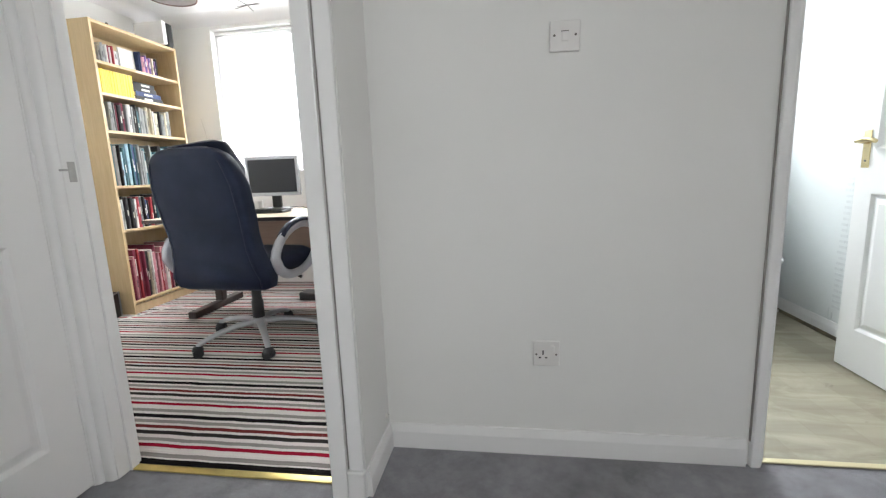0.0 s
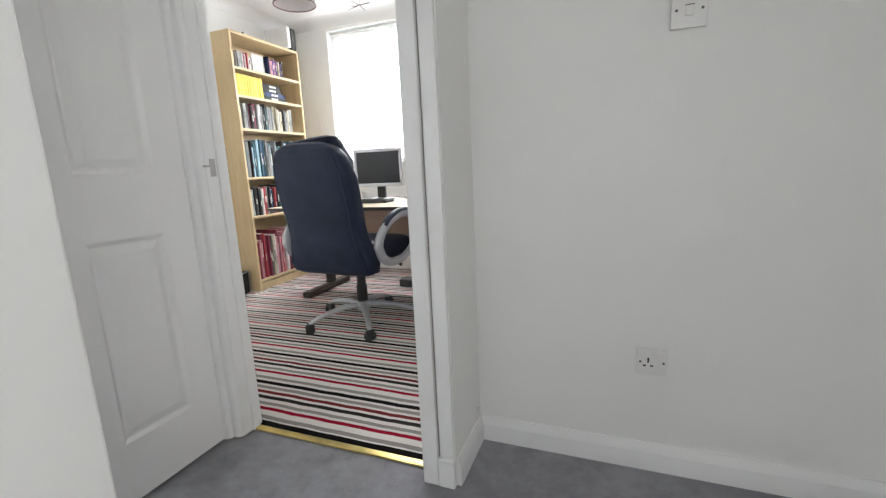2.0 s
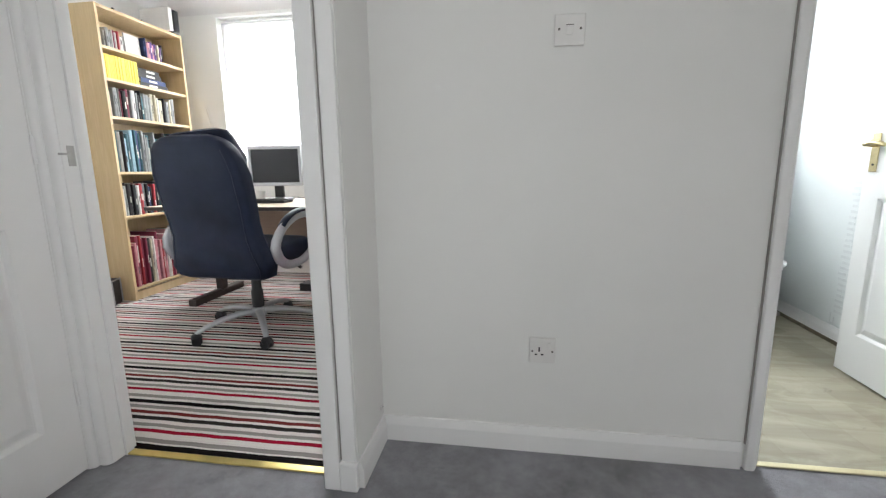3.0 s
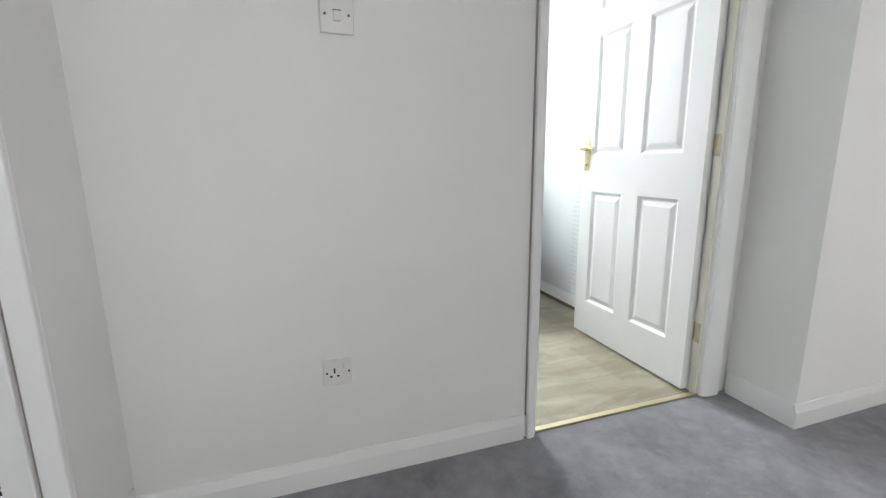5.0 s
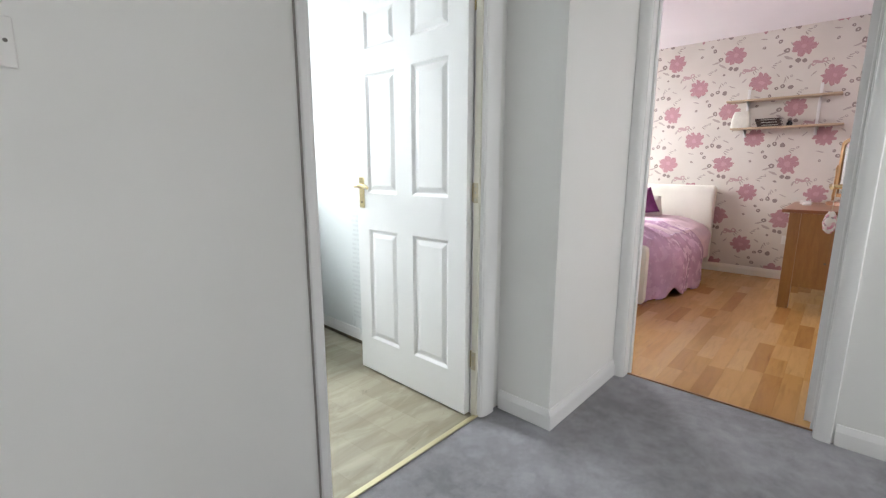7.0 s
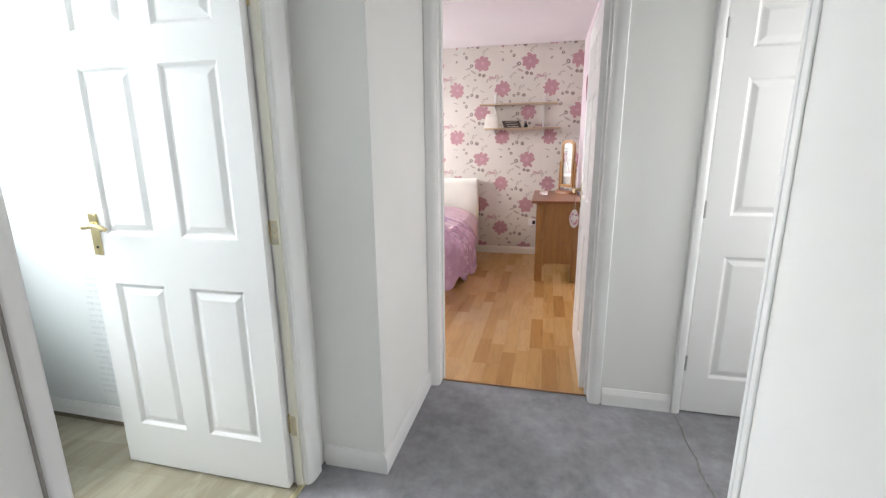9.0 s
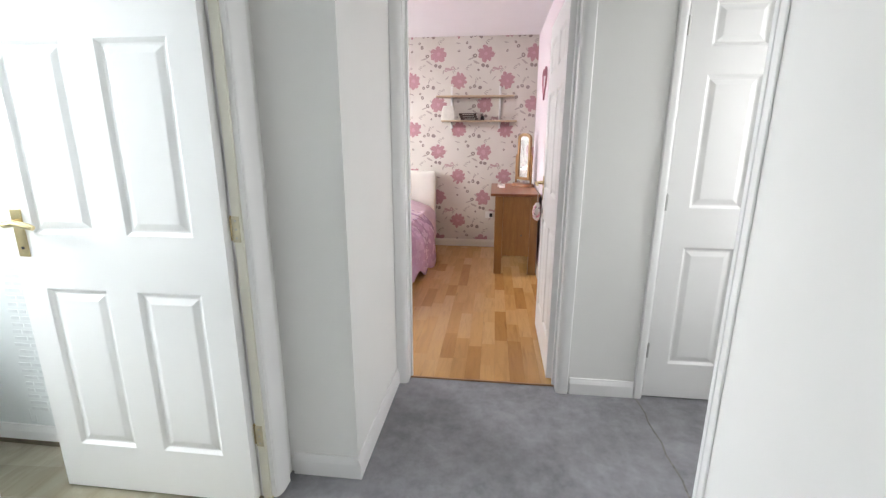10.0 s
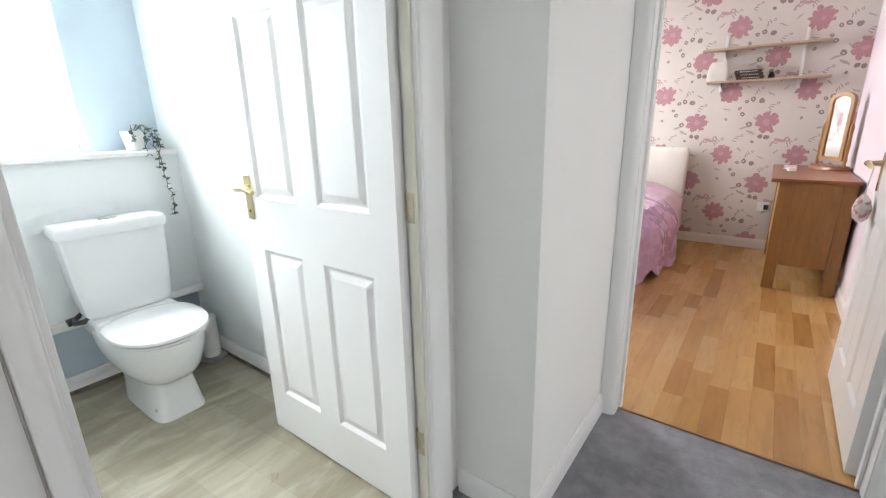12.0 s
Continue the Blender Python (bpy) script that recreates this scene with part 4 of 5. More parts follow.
part("bezel", boxes((-0.205, 0.205, -0.02, 0.02, 0.380, 0.406), (-0.205, 0.205, -0.02, 0.02, 0.106, 0.132), (-0.205, -0.183, -0.02, 0.02, 0.132, 0.380), (0.183, 0.205, -0.02, 0.02, 0.132, 0.380), bevel=0.003), SILVER, mon)
part("screen", box(-0.183, 0.183, -0.012, 0.012, 0.132, 0.380), plain("dark_screen", (0.010, 0.011, 0.018), 0.4, vary=0.05, bump=0), mon)
part("housing", box(-0.18, 0.18, 0.02, 0.055, 0.13, 0.38, bevel=0.012), SILVER, mon)
part("neck", box(-0.035, 0.035, 0.02, 0.05, 0.012, 0.16, bevel=0.006), BLACKP, mon)
part("foot", made(lambda b: loft(b, [[(x, y, z) for x, y in rounded(w, d, 24, 3)] for z, w, d in ((0, 0.12, 0.09), (0.01, 0.12, 0.09), (0.016, 0.1, 0.07))])), BLACKP, mon)
kb = thing("keyboard", pose(-1.33, 1.45, DZ, 0, 0, 3), "black computer keyboard in front of the monitor", "keyboard")
part("base", box(-0.22, 0.22, -0.075, 0.075, 0, 0.018, bevel=0.005), BLACKP, kb)
for i in range(5):
    for j in range(14):
        part("key", box(-0.205 + j * 0.0295, -0.205 + j * 0.0295 + 0.025, -0.06 + i * 0.025, -0.06 + i * 0.025 + 0.021, 0.018, 0.024), BLACKP, kb, flat=True)
for k, (x0, y0) in enumerate(((-1.13, 1.74), (-1.28, 1.78))):
    bm = bmesh.new()
    tube(bm, [(x0 + i * 0.05, y0 + 0.06 * math.sin(i * 0.9 + k), DZ + 0.004 + 0.012 * abs(math.sin(i * 1.3 + k))) for i in range(9)], 0.003, 6)
    tagged(link("cable", bm, BLACKP), "thin black cable lying on the desk", "cable", "desk cables")
bmk = thing("black_box", pose(-1.60, 1.65, DZ), "small black device on the desk", "device")
part("case", box(-0.02, 0.04, 0, 0.05, 0, 0.075, bevel=0.004), BLACKP, bmk)
cup = thing("white_mug", pose(-1.485, 1.73, DZ), "white mug on the desk beside the monitor", "mug")
part("body", made(lambda b: lathe(b, ((0.03, 0), (0.034, 0.005), (0.036, 0.07), (0.034, 0.07), (0.031, 0.01)), 20)), PLASTIC, cup)
# clutter below the desk
pw = thing("power_strip", pose(-0.93, 1.73, 0.006, 0, 0, 15), "white power strip on the carpet below the desk", "power strip")
part("body", box(-0.14, 0.14, -0.03, 0.03, 0, 0.04, bevel=0.006), PLASTIC, pw)
part("plug", box(-0.08, -0.03, -0.025, 0.025, 0.04, 0.085, bevel=0.006), BLACKP, pw, "black plug")
pcb = thing("black_adapter", pose(-1.09, 1.83, 0.006, 0, 0, -8), "black box on the carpet below the desk", "adapter")
part("case", box(-0.16, 0.16, -0.06, 0.06, 0, 0.06, bevel=0.006), BLACKP, pcb)
WHITEC = plain("white_cable", (0.75, 0.74, 0.72), 0.4, bump=0)
bm = bmesh.new()
tube(bm, [(x - 0.08, y + 0.09, z) for x, y, z in ((-2.30, 1.15, 0.010), (-2.24, 1.28, 0.010), (-2.14, 1.47, 0.010), (-2.0, 1.55, 0.010), (-1.88, 1.57, 0.010), (-1.80, 1.66, 0.010), (-1.70, 1.82, 0.010), (-1.5, 1.88, 0.010), (-1.2, 1.92, 0.010), (-0.9, 1.80, 0.010))], 0.004, 6)
tagged(link("cable", bm, WHITEC), "white cable lying across the striped carpet", "cable")
for k in range(2):
    bm = bmesh.new()
    tube(bm, [(-0.95 + 0.1 * k + 0.02 * math.sin(i), 1.80 + 0.01 * math.cos(2 * i), 0.70 - i * 0.08) for i in range(9)], 0.004, 6)
    tagged(link("cable", bm, WHITEC if k else BLACKP), "cable hanging down behind the desk", "cable", "hanging cables")
hd = thing("small_radio", pose(-2.48, 1.28, 0.006, 0, 0, 20), "small black box with a silver rim on the floor", "radio")
part("case", box(-0.05, 0.05, -0.06, 0.06, 0, 0.19, bevel=0.012), BLACKP, hd)
part("rim", boxes((0.046, 0.056, -0.06, -0.052, 0.01, 0.18), (0.046, 0.056, 0.052, 0.06, 0.01, 0.18), (0.046, 0.056, -0.06, 0.06, 0.18, 0.19), bevel=0.003), SILVER, hd, "silver rim")
# cable down the wall beside the bookcase
bm = bmesh.new()
tube(bm, [(-2.36 + 0.02 * math.sin(i * 0.7) + 0.012 * i, 2.385, 1.55 - i * 0.11) for i in range(9)], 0.004, 6)
tagged(link("cable", bm, WHITEC), "white cable hanging down the study wall", "cable")
# ceiling lamp
lampm = thing("ceiling_lamp", pose(-1.59, 1.21, 2.08), "pendant lamp with a pale drum shade", "lamp")
bm = bmesh.new()
n = 36
rings = [[(r * math.cos(2 * math.pi * k / n), r * math.sin(2 * math.pi * k / n), z) for k in range(n)] for r, z in ((0.131, 0.012), (0.135, 0.0), (0.135, 0.17), (0.131, 0.17), (0.131, 0.012))]
loft(bm, rings, cap=False)
SHADE = plain("grey_lamp_fabric", (0.62, 0.58, 0.57), 0.8, vary=0.04, scale=40)
part("shade", bm, SHADE, lampm)
bm = bmesh.new()
tube(bm, [(0.136 * math.cos(2 * math.pi * k / n), 0.136 * math.sin(2 * math.pi * k / n), 0.003) for k in range(n + 1)], 0.004, 8, cap=False)
part("trim", bm, plain("brown_lamp_trim", (0.2, 0.12, 0.1), 0.6), lampm, "brown trim round the rim")
part("cord", made(lambda b: tube(b, [(0, 0, 0.1), (0, 0, 0.335)], 0.004, 8)), WHITEC, lampm)
part("spider", boxes((-0.132, 0.132, -0.002, 0.002, 0.15, 0.154), (-0.002, 0.002, -0.132, 0.132, 0.145, 0.149)), STEEL, lampm)
part("bulb", made(lambda b: lathe(b, ((0.012, 0.12), (0.015, 0.1), (0.028, 0.07), (0.03, 0.055), (0.02, 0.035), (0.006, 0.03)), 16)), PLASTIC, lampm)
star = thing("wire_star", pose(-1.63, 2.12, 2.42), "dark wire star hanging from the study ceiling", "decoration")
bm = bmesh.new()
for k in range(9):
    a = k * 0.70
    tube(bm, [(0, 0, -0.06), (0.11 * math.cos(a), 0.11 * math.sin(a) * 0.5, -0.06 + 0.03 * math.sin(k * 2.3))], [0.004, 0.002], 6)
tube(bm, [(0, 0, 0), (0, 0, -0.06)], 0.002, 6)
part("wires", bm, plain("dark_wire", (0.1, 0.09, 0.08), 0.4, 0.7, bump=0), star)
# cornice


def cornice(x0, x1, y0, y1, nx, ny, h, label="white plaster cornice", mat=None):
    s = 0.09
    bm = bmesh.new()
    prof = [(0, 0), (0, -s)] + [(s * (1 - math.cos(a)) + 0.004, -s + s * math.sin(a)) for a in (0.1, 0.45, 0.8, 1.15, 1.45)] + [(s, 0)]
    rings = []
    for e in (0, 1):
        X, Y = (x0, y0) if e == 0 else (x1, y1)
        rings.append([(X + nx * o, Y + ny * o, h + z) for o, z in prof])
    loft(bm, rings)
    tagged(link("trim", bm, mat or CEIL), label, "cornice", kind="structure")


cornice(-2.65, 0.8, 2.4, 2.4, 0, -1, H)
cornice(-2.65, -2.65, -0.17, 2.4, 1, 0, H)


# ---- bedroom ----
def sheet(bm, nx, ny, f, thick=0.0):
    """A grid of points f(u, v), u and v from 0 to 1."""
    g = [[bm.verts.new(f(i / nx, j / ny)) for j in range(ny + 1)] for i in range(nx + 1)]
    for i in range(nx):
        for j in range(ny):
            bm.faces.new((g[i][j], g[i + 1][j], g[i + 1][j + 1], g[i][j + 1]))


CREAML = plain("cream_faux_leather", (0.80, 0.77, 0.69), 0.4, vary=0.04, scale=5, bump=0.25, bscale=200)
LILAC = plain("lilac_satin", (0.68, 0.44, 0.62), 0.27, vary=0.12, scale=5, bump=0.2, bscale=60)
PINKD = plain("pale_pink_cotton", (0.75, 0.56, 0.63), 0.7, vary=0.06, scale=5, bump=0.2, bscale=150)
PURPLE = plain("deep_purple_velvet", (0.16, 0.01, 0.13), 0.5, vary=0.25, scale=18, bump=0.3, bscale=150)
BLACKB = plain("black_bed_leg", (0.02, 0.02, 0.02), 0.5)

bed = thing("bed", pose(0, 0, 0), "double bed with cream leather frame and rumpled lilac cover", "bed")
bm = bmesh.new()
loft(bm, [[(6.06 + x * s, 0.64 + y, z) for x, y in rounded(0.05, hw, 32, 9)] for z, s, hw in ((0.10, 1, 0.70), (0.14, 1, 0.71), (0.88, 1.1, 0.71), (0.93, 1.0, 0.705), (0.95, 0.6, 0.69))])
part("headboard", bm, CREAML, bed, "cream leather headboard")
bm = bmesh.new()
loft(bm, [[(4.20 + x * s, 0.645 + y, z) for x, y in rounded(0.045, hw, 32, 9)] for z, s, hw in ((0.03, 0.9, 0.63), (0.06, 1, 0.645), (0.44, 1.1, 0.645), (0.49, 1.0, 0.64), (0.51, 0.55, 0.62))])
part("footboard", bm, CREAML, bed, "cream leather footboard")
for y0, y1 in ((0.075, 0.10), (1.28, 1.32)):
    part("side_rail", box(4.24, 6.02, y0, y1, 0.12, 0.33, bevel=0.012), CREAML, bed)
for x in (4.3, 5.95):
    for y in (0.05, 1.27):
        part("leg", box(x, x + 0.06, y, y + 0.06, 0, 0.13, bevel=0.006), BLACKB, bed)
part("mattress", box(4.25, 6.0, 0.06, 1.28, 0.26, 0.48, bevel=0.05, seg=4), PINKD, bed)


def cover(x0, x1, top, drop, seed, amp, y_in, flare):
    """A bed cover that lies on the mattress and hangs down its side in folds."""
    def f(u, v):
        x = x0 + (x1 - x0) * u
        near = min(1.0, u * 2.2)
        n1 = noise.noise(Vector((x * 5.0, v * 3.0, seed)))
        n2 = noise.noise(Vector((x * 13.0, v * 7.0, seed + 5)))
        if v < 0.55:
            k = v / 0.55
            y = 1.28 - (1.28 - y_in - 0.04 * (1 - near)) * k
            n3 = abs(noise.noise(Vector((x * 24.0, v * 16.0 + x * 6, seed + 9))))
            z = top + amp * (n1 + 0.7 * n2 - 1.1 * n3) + 0.03 * math.sin(math.pi * k)
            z -= 0.05 * max(0, k - 0.85) / 0.15 + 0.09 * max(0, 1 - u * 6)
        else:
            k = (v - 0.55) / 0.45
            hang = drop * (1 + 0.12 * math.sin(x * 9 + seed) + 0.16 * n1 + 0.06 * math.sin(x * 31))
            fold = math.sin(x * 22 + 3 * n1) * 0.5 + math.sin(x * 11 + seed)
            y = y_in + 0.04 * (1 - near) - near * (flare * math.sin(min(1.0, k * 2.2) * math.pi / 2) + 0.028 * fold * k)
            z = top - 0.05 - 0.09 * max(0, 1 - u * 6) - hang * k ** 1.1 + 0.01 * n2
        return (x, y, max(z, 0.014))
    bm = bmesh.new()
    sheet(bm, 90, 70, f)
    return bm


d1 = part("duvet", cover(4.75, 6.0, 0.56, 0.30, 2.0, 0.018, 0.02, 0.09), PINKD, bed, "pale pink duvet")
d1.modifiers.new("thickness", "SOLIDIFY").thickness = 0.02
d2 = part("throw", cover(4.255, 5.45, 0.585, 0.56, 7.0, 0.034, 0.03, 0.17), LILAC, bed, "shiny lilac throw hanging down in folds")
d2.modifiers.new("thickness", "SOLIDIFY").thickness = 0.012


def pillow(name, m, w, h, t, mat, label):
    bm = bmesh.new()
    n = 18

    def f(sgn):
        def g(u, v):
            a, b = u * 2 - 1, v * 2 - 1
            puff = (max(0, 1 - a ** 4) * max(0, 1 - b ** 4)) ** 0.6
            pinch = 1 - 0.06 * (1 - abs(a)) * abs(b) ** 3 - 0.0
            return (a * w / 2 * (1 - 0.05 * (1 - b * b)), sgn * t / 2 * puff, b * h / 2 * pinch * (1 - 0.05 * (1 - a * a)))
        return g
    sheet(bm, n, n, f(1))
    sheet(bm, n, n, f(-1))
    bmesh.ops.remove_doubles(bm, verts=bm.verts, dist=0.0005)
    return tagged(link(name, bm, mat, m), label, "cushion")


pillow("pillow", pose(5.88, 0.72, 0.66, 0, 0, 90) @ pose(0, 0, 0, -35, 0, 0), 0.65, 0.42, 0.16, CREAML, "cream pillow leaning on the headboard")
pillow("purple_cushion", pose(5.66, 0.58, 0.755, 0, 0, 82) @ pose(0, 0, 0, -22, 14, 0), 0.34, 0.30, 0.13, PURPLE, "deep purple velvet cushion on the bed")

# dressing table
PINE = beech_material("honey_pine", (0.255, 0.118, 0.03), (0.345, 0.168, 0.045), 0.32, (3, 14, 2.0))
PINETOP = beech_material("reddish_pine_top", (0.22, 0.078, 0.028), (0.28, 0.105, 0.038), 0.28, (2.0, 14, 14))
tb = thing("dressing_table", pose(0, 0, 0), "honey pine dressing table against the pink wall", "dressing table")
x0, x1, y0, y1 = 4.97, 6.02, -1.215, -0.80
part("top", box(x0 - 0.03, x1 + 0.03, y0 - 0.01, y1 + 0.05, 0.785, 0.812, bevel=0.007), PINETOP, tb, "reddish pine top")
for xa in (x0, x1 - 0.06):
    part("leg", box(xa, xa + 0.06, y1 - 0.075, y1, 0, 0.785, bevel=0.004), PINE, tb)
    part("leg", box(xa, xa + 0.06, y0, y0 + 0.075, 0, 0.785, bevel=0.004), PINE, tb)
    part("side_panel", box(xa + 0.003, xa + 0.05, y0 + 0.0755, y1 - 0.0755, 0.19, 0.785, bevel=0.002), PINE, tb)
part("back_panel", box(x0 + 0.06, x1 - 0.06, y0, y0 + 0.012, 0.19, 0.785), PINE, tb)
part("bottom_panel", box(x0 + 0.05, x1 - 0.05, y0 + 0.01, y1 - 0.02, 0.19, 0.205), PINE, tb)
wdt = (x1 - x0 - 0.12) / 2
for i in range(2):
    for z0, z1 in ((0.22, 0.40), (0.41, 0.59), (0.60, 0.77)):
        a = x0 + 0.062 + i * wdt
        part("drawer", box(a, a + wdt - 0.006, y1 - 0.03, y1 - 0.006, z0, z1, bevel=0.005), PINE, tb)
part("knot", made(lambda b: tube(b, [(x0 + 0.002, -1.06, 0.40), (x0 + 0.0028, -1.06, 0.40)], 0.009, 10)), BROWN, tb, "dark knot in the pine")

mr = thing("dressing_mirror", pose(5.74, -1.105, 0.812, 0, 0, -143), "small pine swing mirror standing on the dressing table", "mirror")
part("base", made(lambda b: loft(b, [[(x, y, z) for x, y in rounded(w, d, 28, 2.6)] for z, w, d in ((0, 0.15, 0.085), (0.018, 0.15, 0.085), (0.03, 0.14, 0.075), (0.034, 0.12, 0.06))])), PINETOP, mr)
for s in (-1, 1):
    part("post", made(lambda b: lathe(b, ((0.014, 0.03), (0.01, 0.05), (0.014, 0.08), (0.009, 0.12), (0.013, 0.18), (0.010, 0.26), (0.014, 0.32), (0.006, 0.35)), 14, (s * 0.125, 0, 0))), PINE, mr)


def arch(w, h, n=14, z0=0.07):
    pts = [(-w, z0), (w, z0)]
    return pts + [(w * math.cos(math.pi * k / n), z0 + h - w * 0.55 + w * 0.55 * math.sin(math.pi * k / n)) for k in range(n + 1)]


def ringed(w, h, wi, hi, zi, ya, yb):
    bm = bmesh.new()
    o, i = arch(w, h), arch(wi, hi, z0=zi)
    lo = [[bm.verts.new((x, y, z)) for x, z in p] for p, y in ((o, ya), (o, yb), (i, yb), (i, ya))]
    k = len(o)
    for a, b in ((0, 1), (1, 2), (2, 3), (3, 0)):
        for j in range(k):
            bm.faces.new((lo[a][j], lo[a][(j + 1) % k], lo[b][(j + 1) % k], lo[b][j]))
    return bm


part("frame", ringed(0.105, 0.51, 0.075, 0.45, 0.10, -0.012, 0.012), PINE, mr)
MIRROR, mn = base("mirror_glass", (0.92, 0.93, 0.93), 0.02, 1.0)
bm = bmesh.new()
bm.faces.new([bm.verts.new((x, -0.004, z)) for x, z in arch(0.078, 0.455, z0=0.098)])
bmesh.ops.solidify(bm, geom=bm.faces[:], thickness=0.006)
part("glass", bm, MIRROR, mr, "silvered mirror glass")

ch = thing("charger", pose(5.55, -0.87, 0.812), "small white gadget with a coiled lead on the table", "gadget")
part("body", made(lambda b: loft(b, [[(x, y, z) for x, y in rounded(w, d, 18, 3)] for z, w, d in ((0, 0.05, 0.03), (0.015, 0.052, 0.032), (0.026, 0.04, 0.022))])), PLASTIC, ch)
part("lead", made(lambda b: tube(b, [(0.05 + 0.03 * math.cos(i * 0.8), 0.01 + 0.04 * math.sin(i * 0.8), 0.006 + 0.0015 * i) for i in range(20)], 0.004, 6)), PLASTIC, ch)

# wall shelf
SHELFW = beech_material("pale_shelf_wood", (0.48, 0.36, 0.23), (0.56, 0.43, 0.29), 0.5, (14, 2, 14))
ws = thing("wall_shelf", pose(6.15, 0, 0), "two pale wooden boards on white brackets, wall shelf", "shelf")
for z, ya, yb in ((1.80, -0.98, -0.08), (1.525, -1.02, -0.14)):
    part("board", box(-0.16, -0.012, ya, yb, z, z + 0.016, bevel=0.003), SHELFW, ws)
for y in (-0.82, -0.25):
    part("upright", box(-0.012, 0.0, y - 0.012, y + 0.012, 1.45, 1.93, bevel=0.002), PLASTIC, ws, "white slotted upright")
    for z in (1.80, 1.525):
        bm = bmesh.new()
        bm.faces.new([bm.verts.new(p) for p in ((-0.012, y - 0.008, z), (-0.15, y - 0.008, z), (-0.15, y - 0.008, z - 0.012), (-0.012, y - 0.008, z - 0.055))])
        bmesh.ops.solidify(bm, geom=bm.faces[:], thickness=-0.016)
        part("bracket", bm, PLASTIC, ws, "white steel bracket")
wb = thing("white_bag", pose(6.05, -0.22, 1.541), "white paper bag standing on the wall shelf", "bag")
part("bag", made(lambda b: loft(b, [[(x, y, z) for x, y in rounded(d, w, 20, 5)] for z, w, d in ((0, 0.085, 0.035), (0.05, 0.085, 0.035), (0.13, 0.075, 0.025), (0.165, 0.06, 0.012))])), plain("white_paper", (0.74, 0.71, 0.64), 0.7, vary=0.06, scale=20), wb)
DARKBOOK = plain("dark_brown_cover", (0.05, 0.026, 0.018), 0.6, vary=0.2, scale=30, bump=0)
for i in range(3):
    bl = thing("book_lying", pose(6.08, -0.47 + 0.01 * i, 1.541 + i * 0.026), "dark book lying in a stack on the wall shelf", "book", "books on the wall shelf")
    part("cover", boxes((-0.1, 0.05, -0.1, 0.1, 0, 0.006), (-0.1, 0.05, -0.1, 0.1, 0.019, 0.025), (-0.1, -0.097, -0.1, 0.1, 0.006, 0.019), bevel=0.0008), DARKBOOK, bl)
    part("title_bar", box(-0.1008, -0.1, -0.07, 0.06, 0.010, 0.014), PALE, bl, "unreadable pale spine lettering")
    part("pages", box(-0.0965, 0.048, -0.097, 0.097, 0.006, 0.019), PAPER, bl)
jr = thing("dark_jar", pose(6.07, -0.62, 1.541), "small dark jar on the wall shelf", "jar")
part("body", made(lambda b: lathe(b, ((0.02, 0), (0.024, 0.01), (0.024, 0.03), (0.014, 0.042), (0.016, 0.05)), 16)), BOOKS[2], jr)
bs = thing("wall_socket", pose(6.15, -0.725, 0.41), "white plastic power socket on the flowered wall", "socket")
part("plate", box(-0.009, 0, -0.05, 0.043, -0.043, 0.043, bevel=0.003), PLASTIC, bs)
part("plug", box(-0.04, -0.009, -0.045, -0.01, -0.025, 0.02, bevel=0.006), BLACKP, bs, "black plug")

# things on the bedroom door
tag = thing("door_hanger", pose(3.655, -1.075, 1.02, 0, 0, 0), "small floral fabric bird hanging from the door handle", "hanger")
part("cord", made(lambda b: tube(b, [(0, 0, 0), (0.004, 0.004, -0.06), (0.0, 0.006, -0.12)], 0.0022, 6)), plain("cord_cream", (0.6, 0.55, 0.45), 0.8), tag)
FLORAL, fn = base("floral_fabric", (0.7, 0.6, 0.6), 0.85)
vor = fn.add("ShaderNodeTexVoronoi", {"Vector": fn.coords(), "Scale": 70.0})
rm = fn.add("ShaderNodeValToRGB", {0: vor.outputs["Color"]})
for e, c in zip((rm.color_ramp.elements[0], rm.color_ramp.elements.new(0.4), rm.color_ramp.elements.new(0.65), rm.color_ramp.elements[-1]), ((0.72, 0.68, 0.66), (0.70, 0.66, 0.6), (0.6, 0.25, 0.32), (0.2, 0.3, 0.28))):
    e.color = rgba(c)
fn.put(fn.bsdf.inputs["Base Color"], rm.outputs[0])
part("bird", made(lambda b: loft(b, [[(x + o, y + 0.006, z) for x, y in rounded(w, d, 18, 2.2)] for z, w, d, o in ((-0.235, 0.008, 0.008, 0.0), (-0.215, 0.03, 0.025, 0.0), (-0.175, 0.042, 0.032, 0.0), (-0.14, 0.03, 0.024, 0.005), (-0.115, 0.01, 0.01, 0.0))])), FLORAL, tag)
ht = thing("heart_garland", pose(5.22, -1.24, 1.86) @ Matrix.Diagonal((0.62, 1, 0.62, 1)), "pink wire heart hanging on the pink wall", "decoration")
bm = bmesh.new()
pts = []
for k in range(33):
    a = 2 * math.pi * k / 32
    pts.append((0.016 * 16 * math.sin(a) ** 3, 0.012, 0.016 * (13 * math.cos(a) - 5 * math.cos(2 * a) - 2 * math.cos(3 * a) - math.cos(4 * a))))
tube(bm, pts, 0.008, 8, cap=False)
part("heart", bm, plain("dusty_pink_wire", (0.42, 0.17, 0.21), 0.6), ht)

# ---- toilet room ----
CERAMIC = plain("white_glazed_ceramic", (0.83, 0.84, 0.84), 0.12, vary=0.01, scale=3, bump=0)
SEATP = plain("white_seat_plastic", (0.82, 0.83, 0.83), 0.22, vary=0.01, bump=0)
bp = thing("boxed_panel", pose(0, 0, 0), "white boxed-in panel with a ledge behind the toilet", "panel", kind="structure")
WHITEB = plain("white_panel_paint", (0.80, 0.83, 0.83), 0.4, vary=0.015, scale=2)
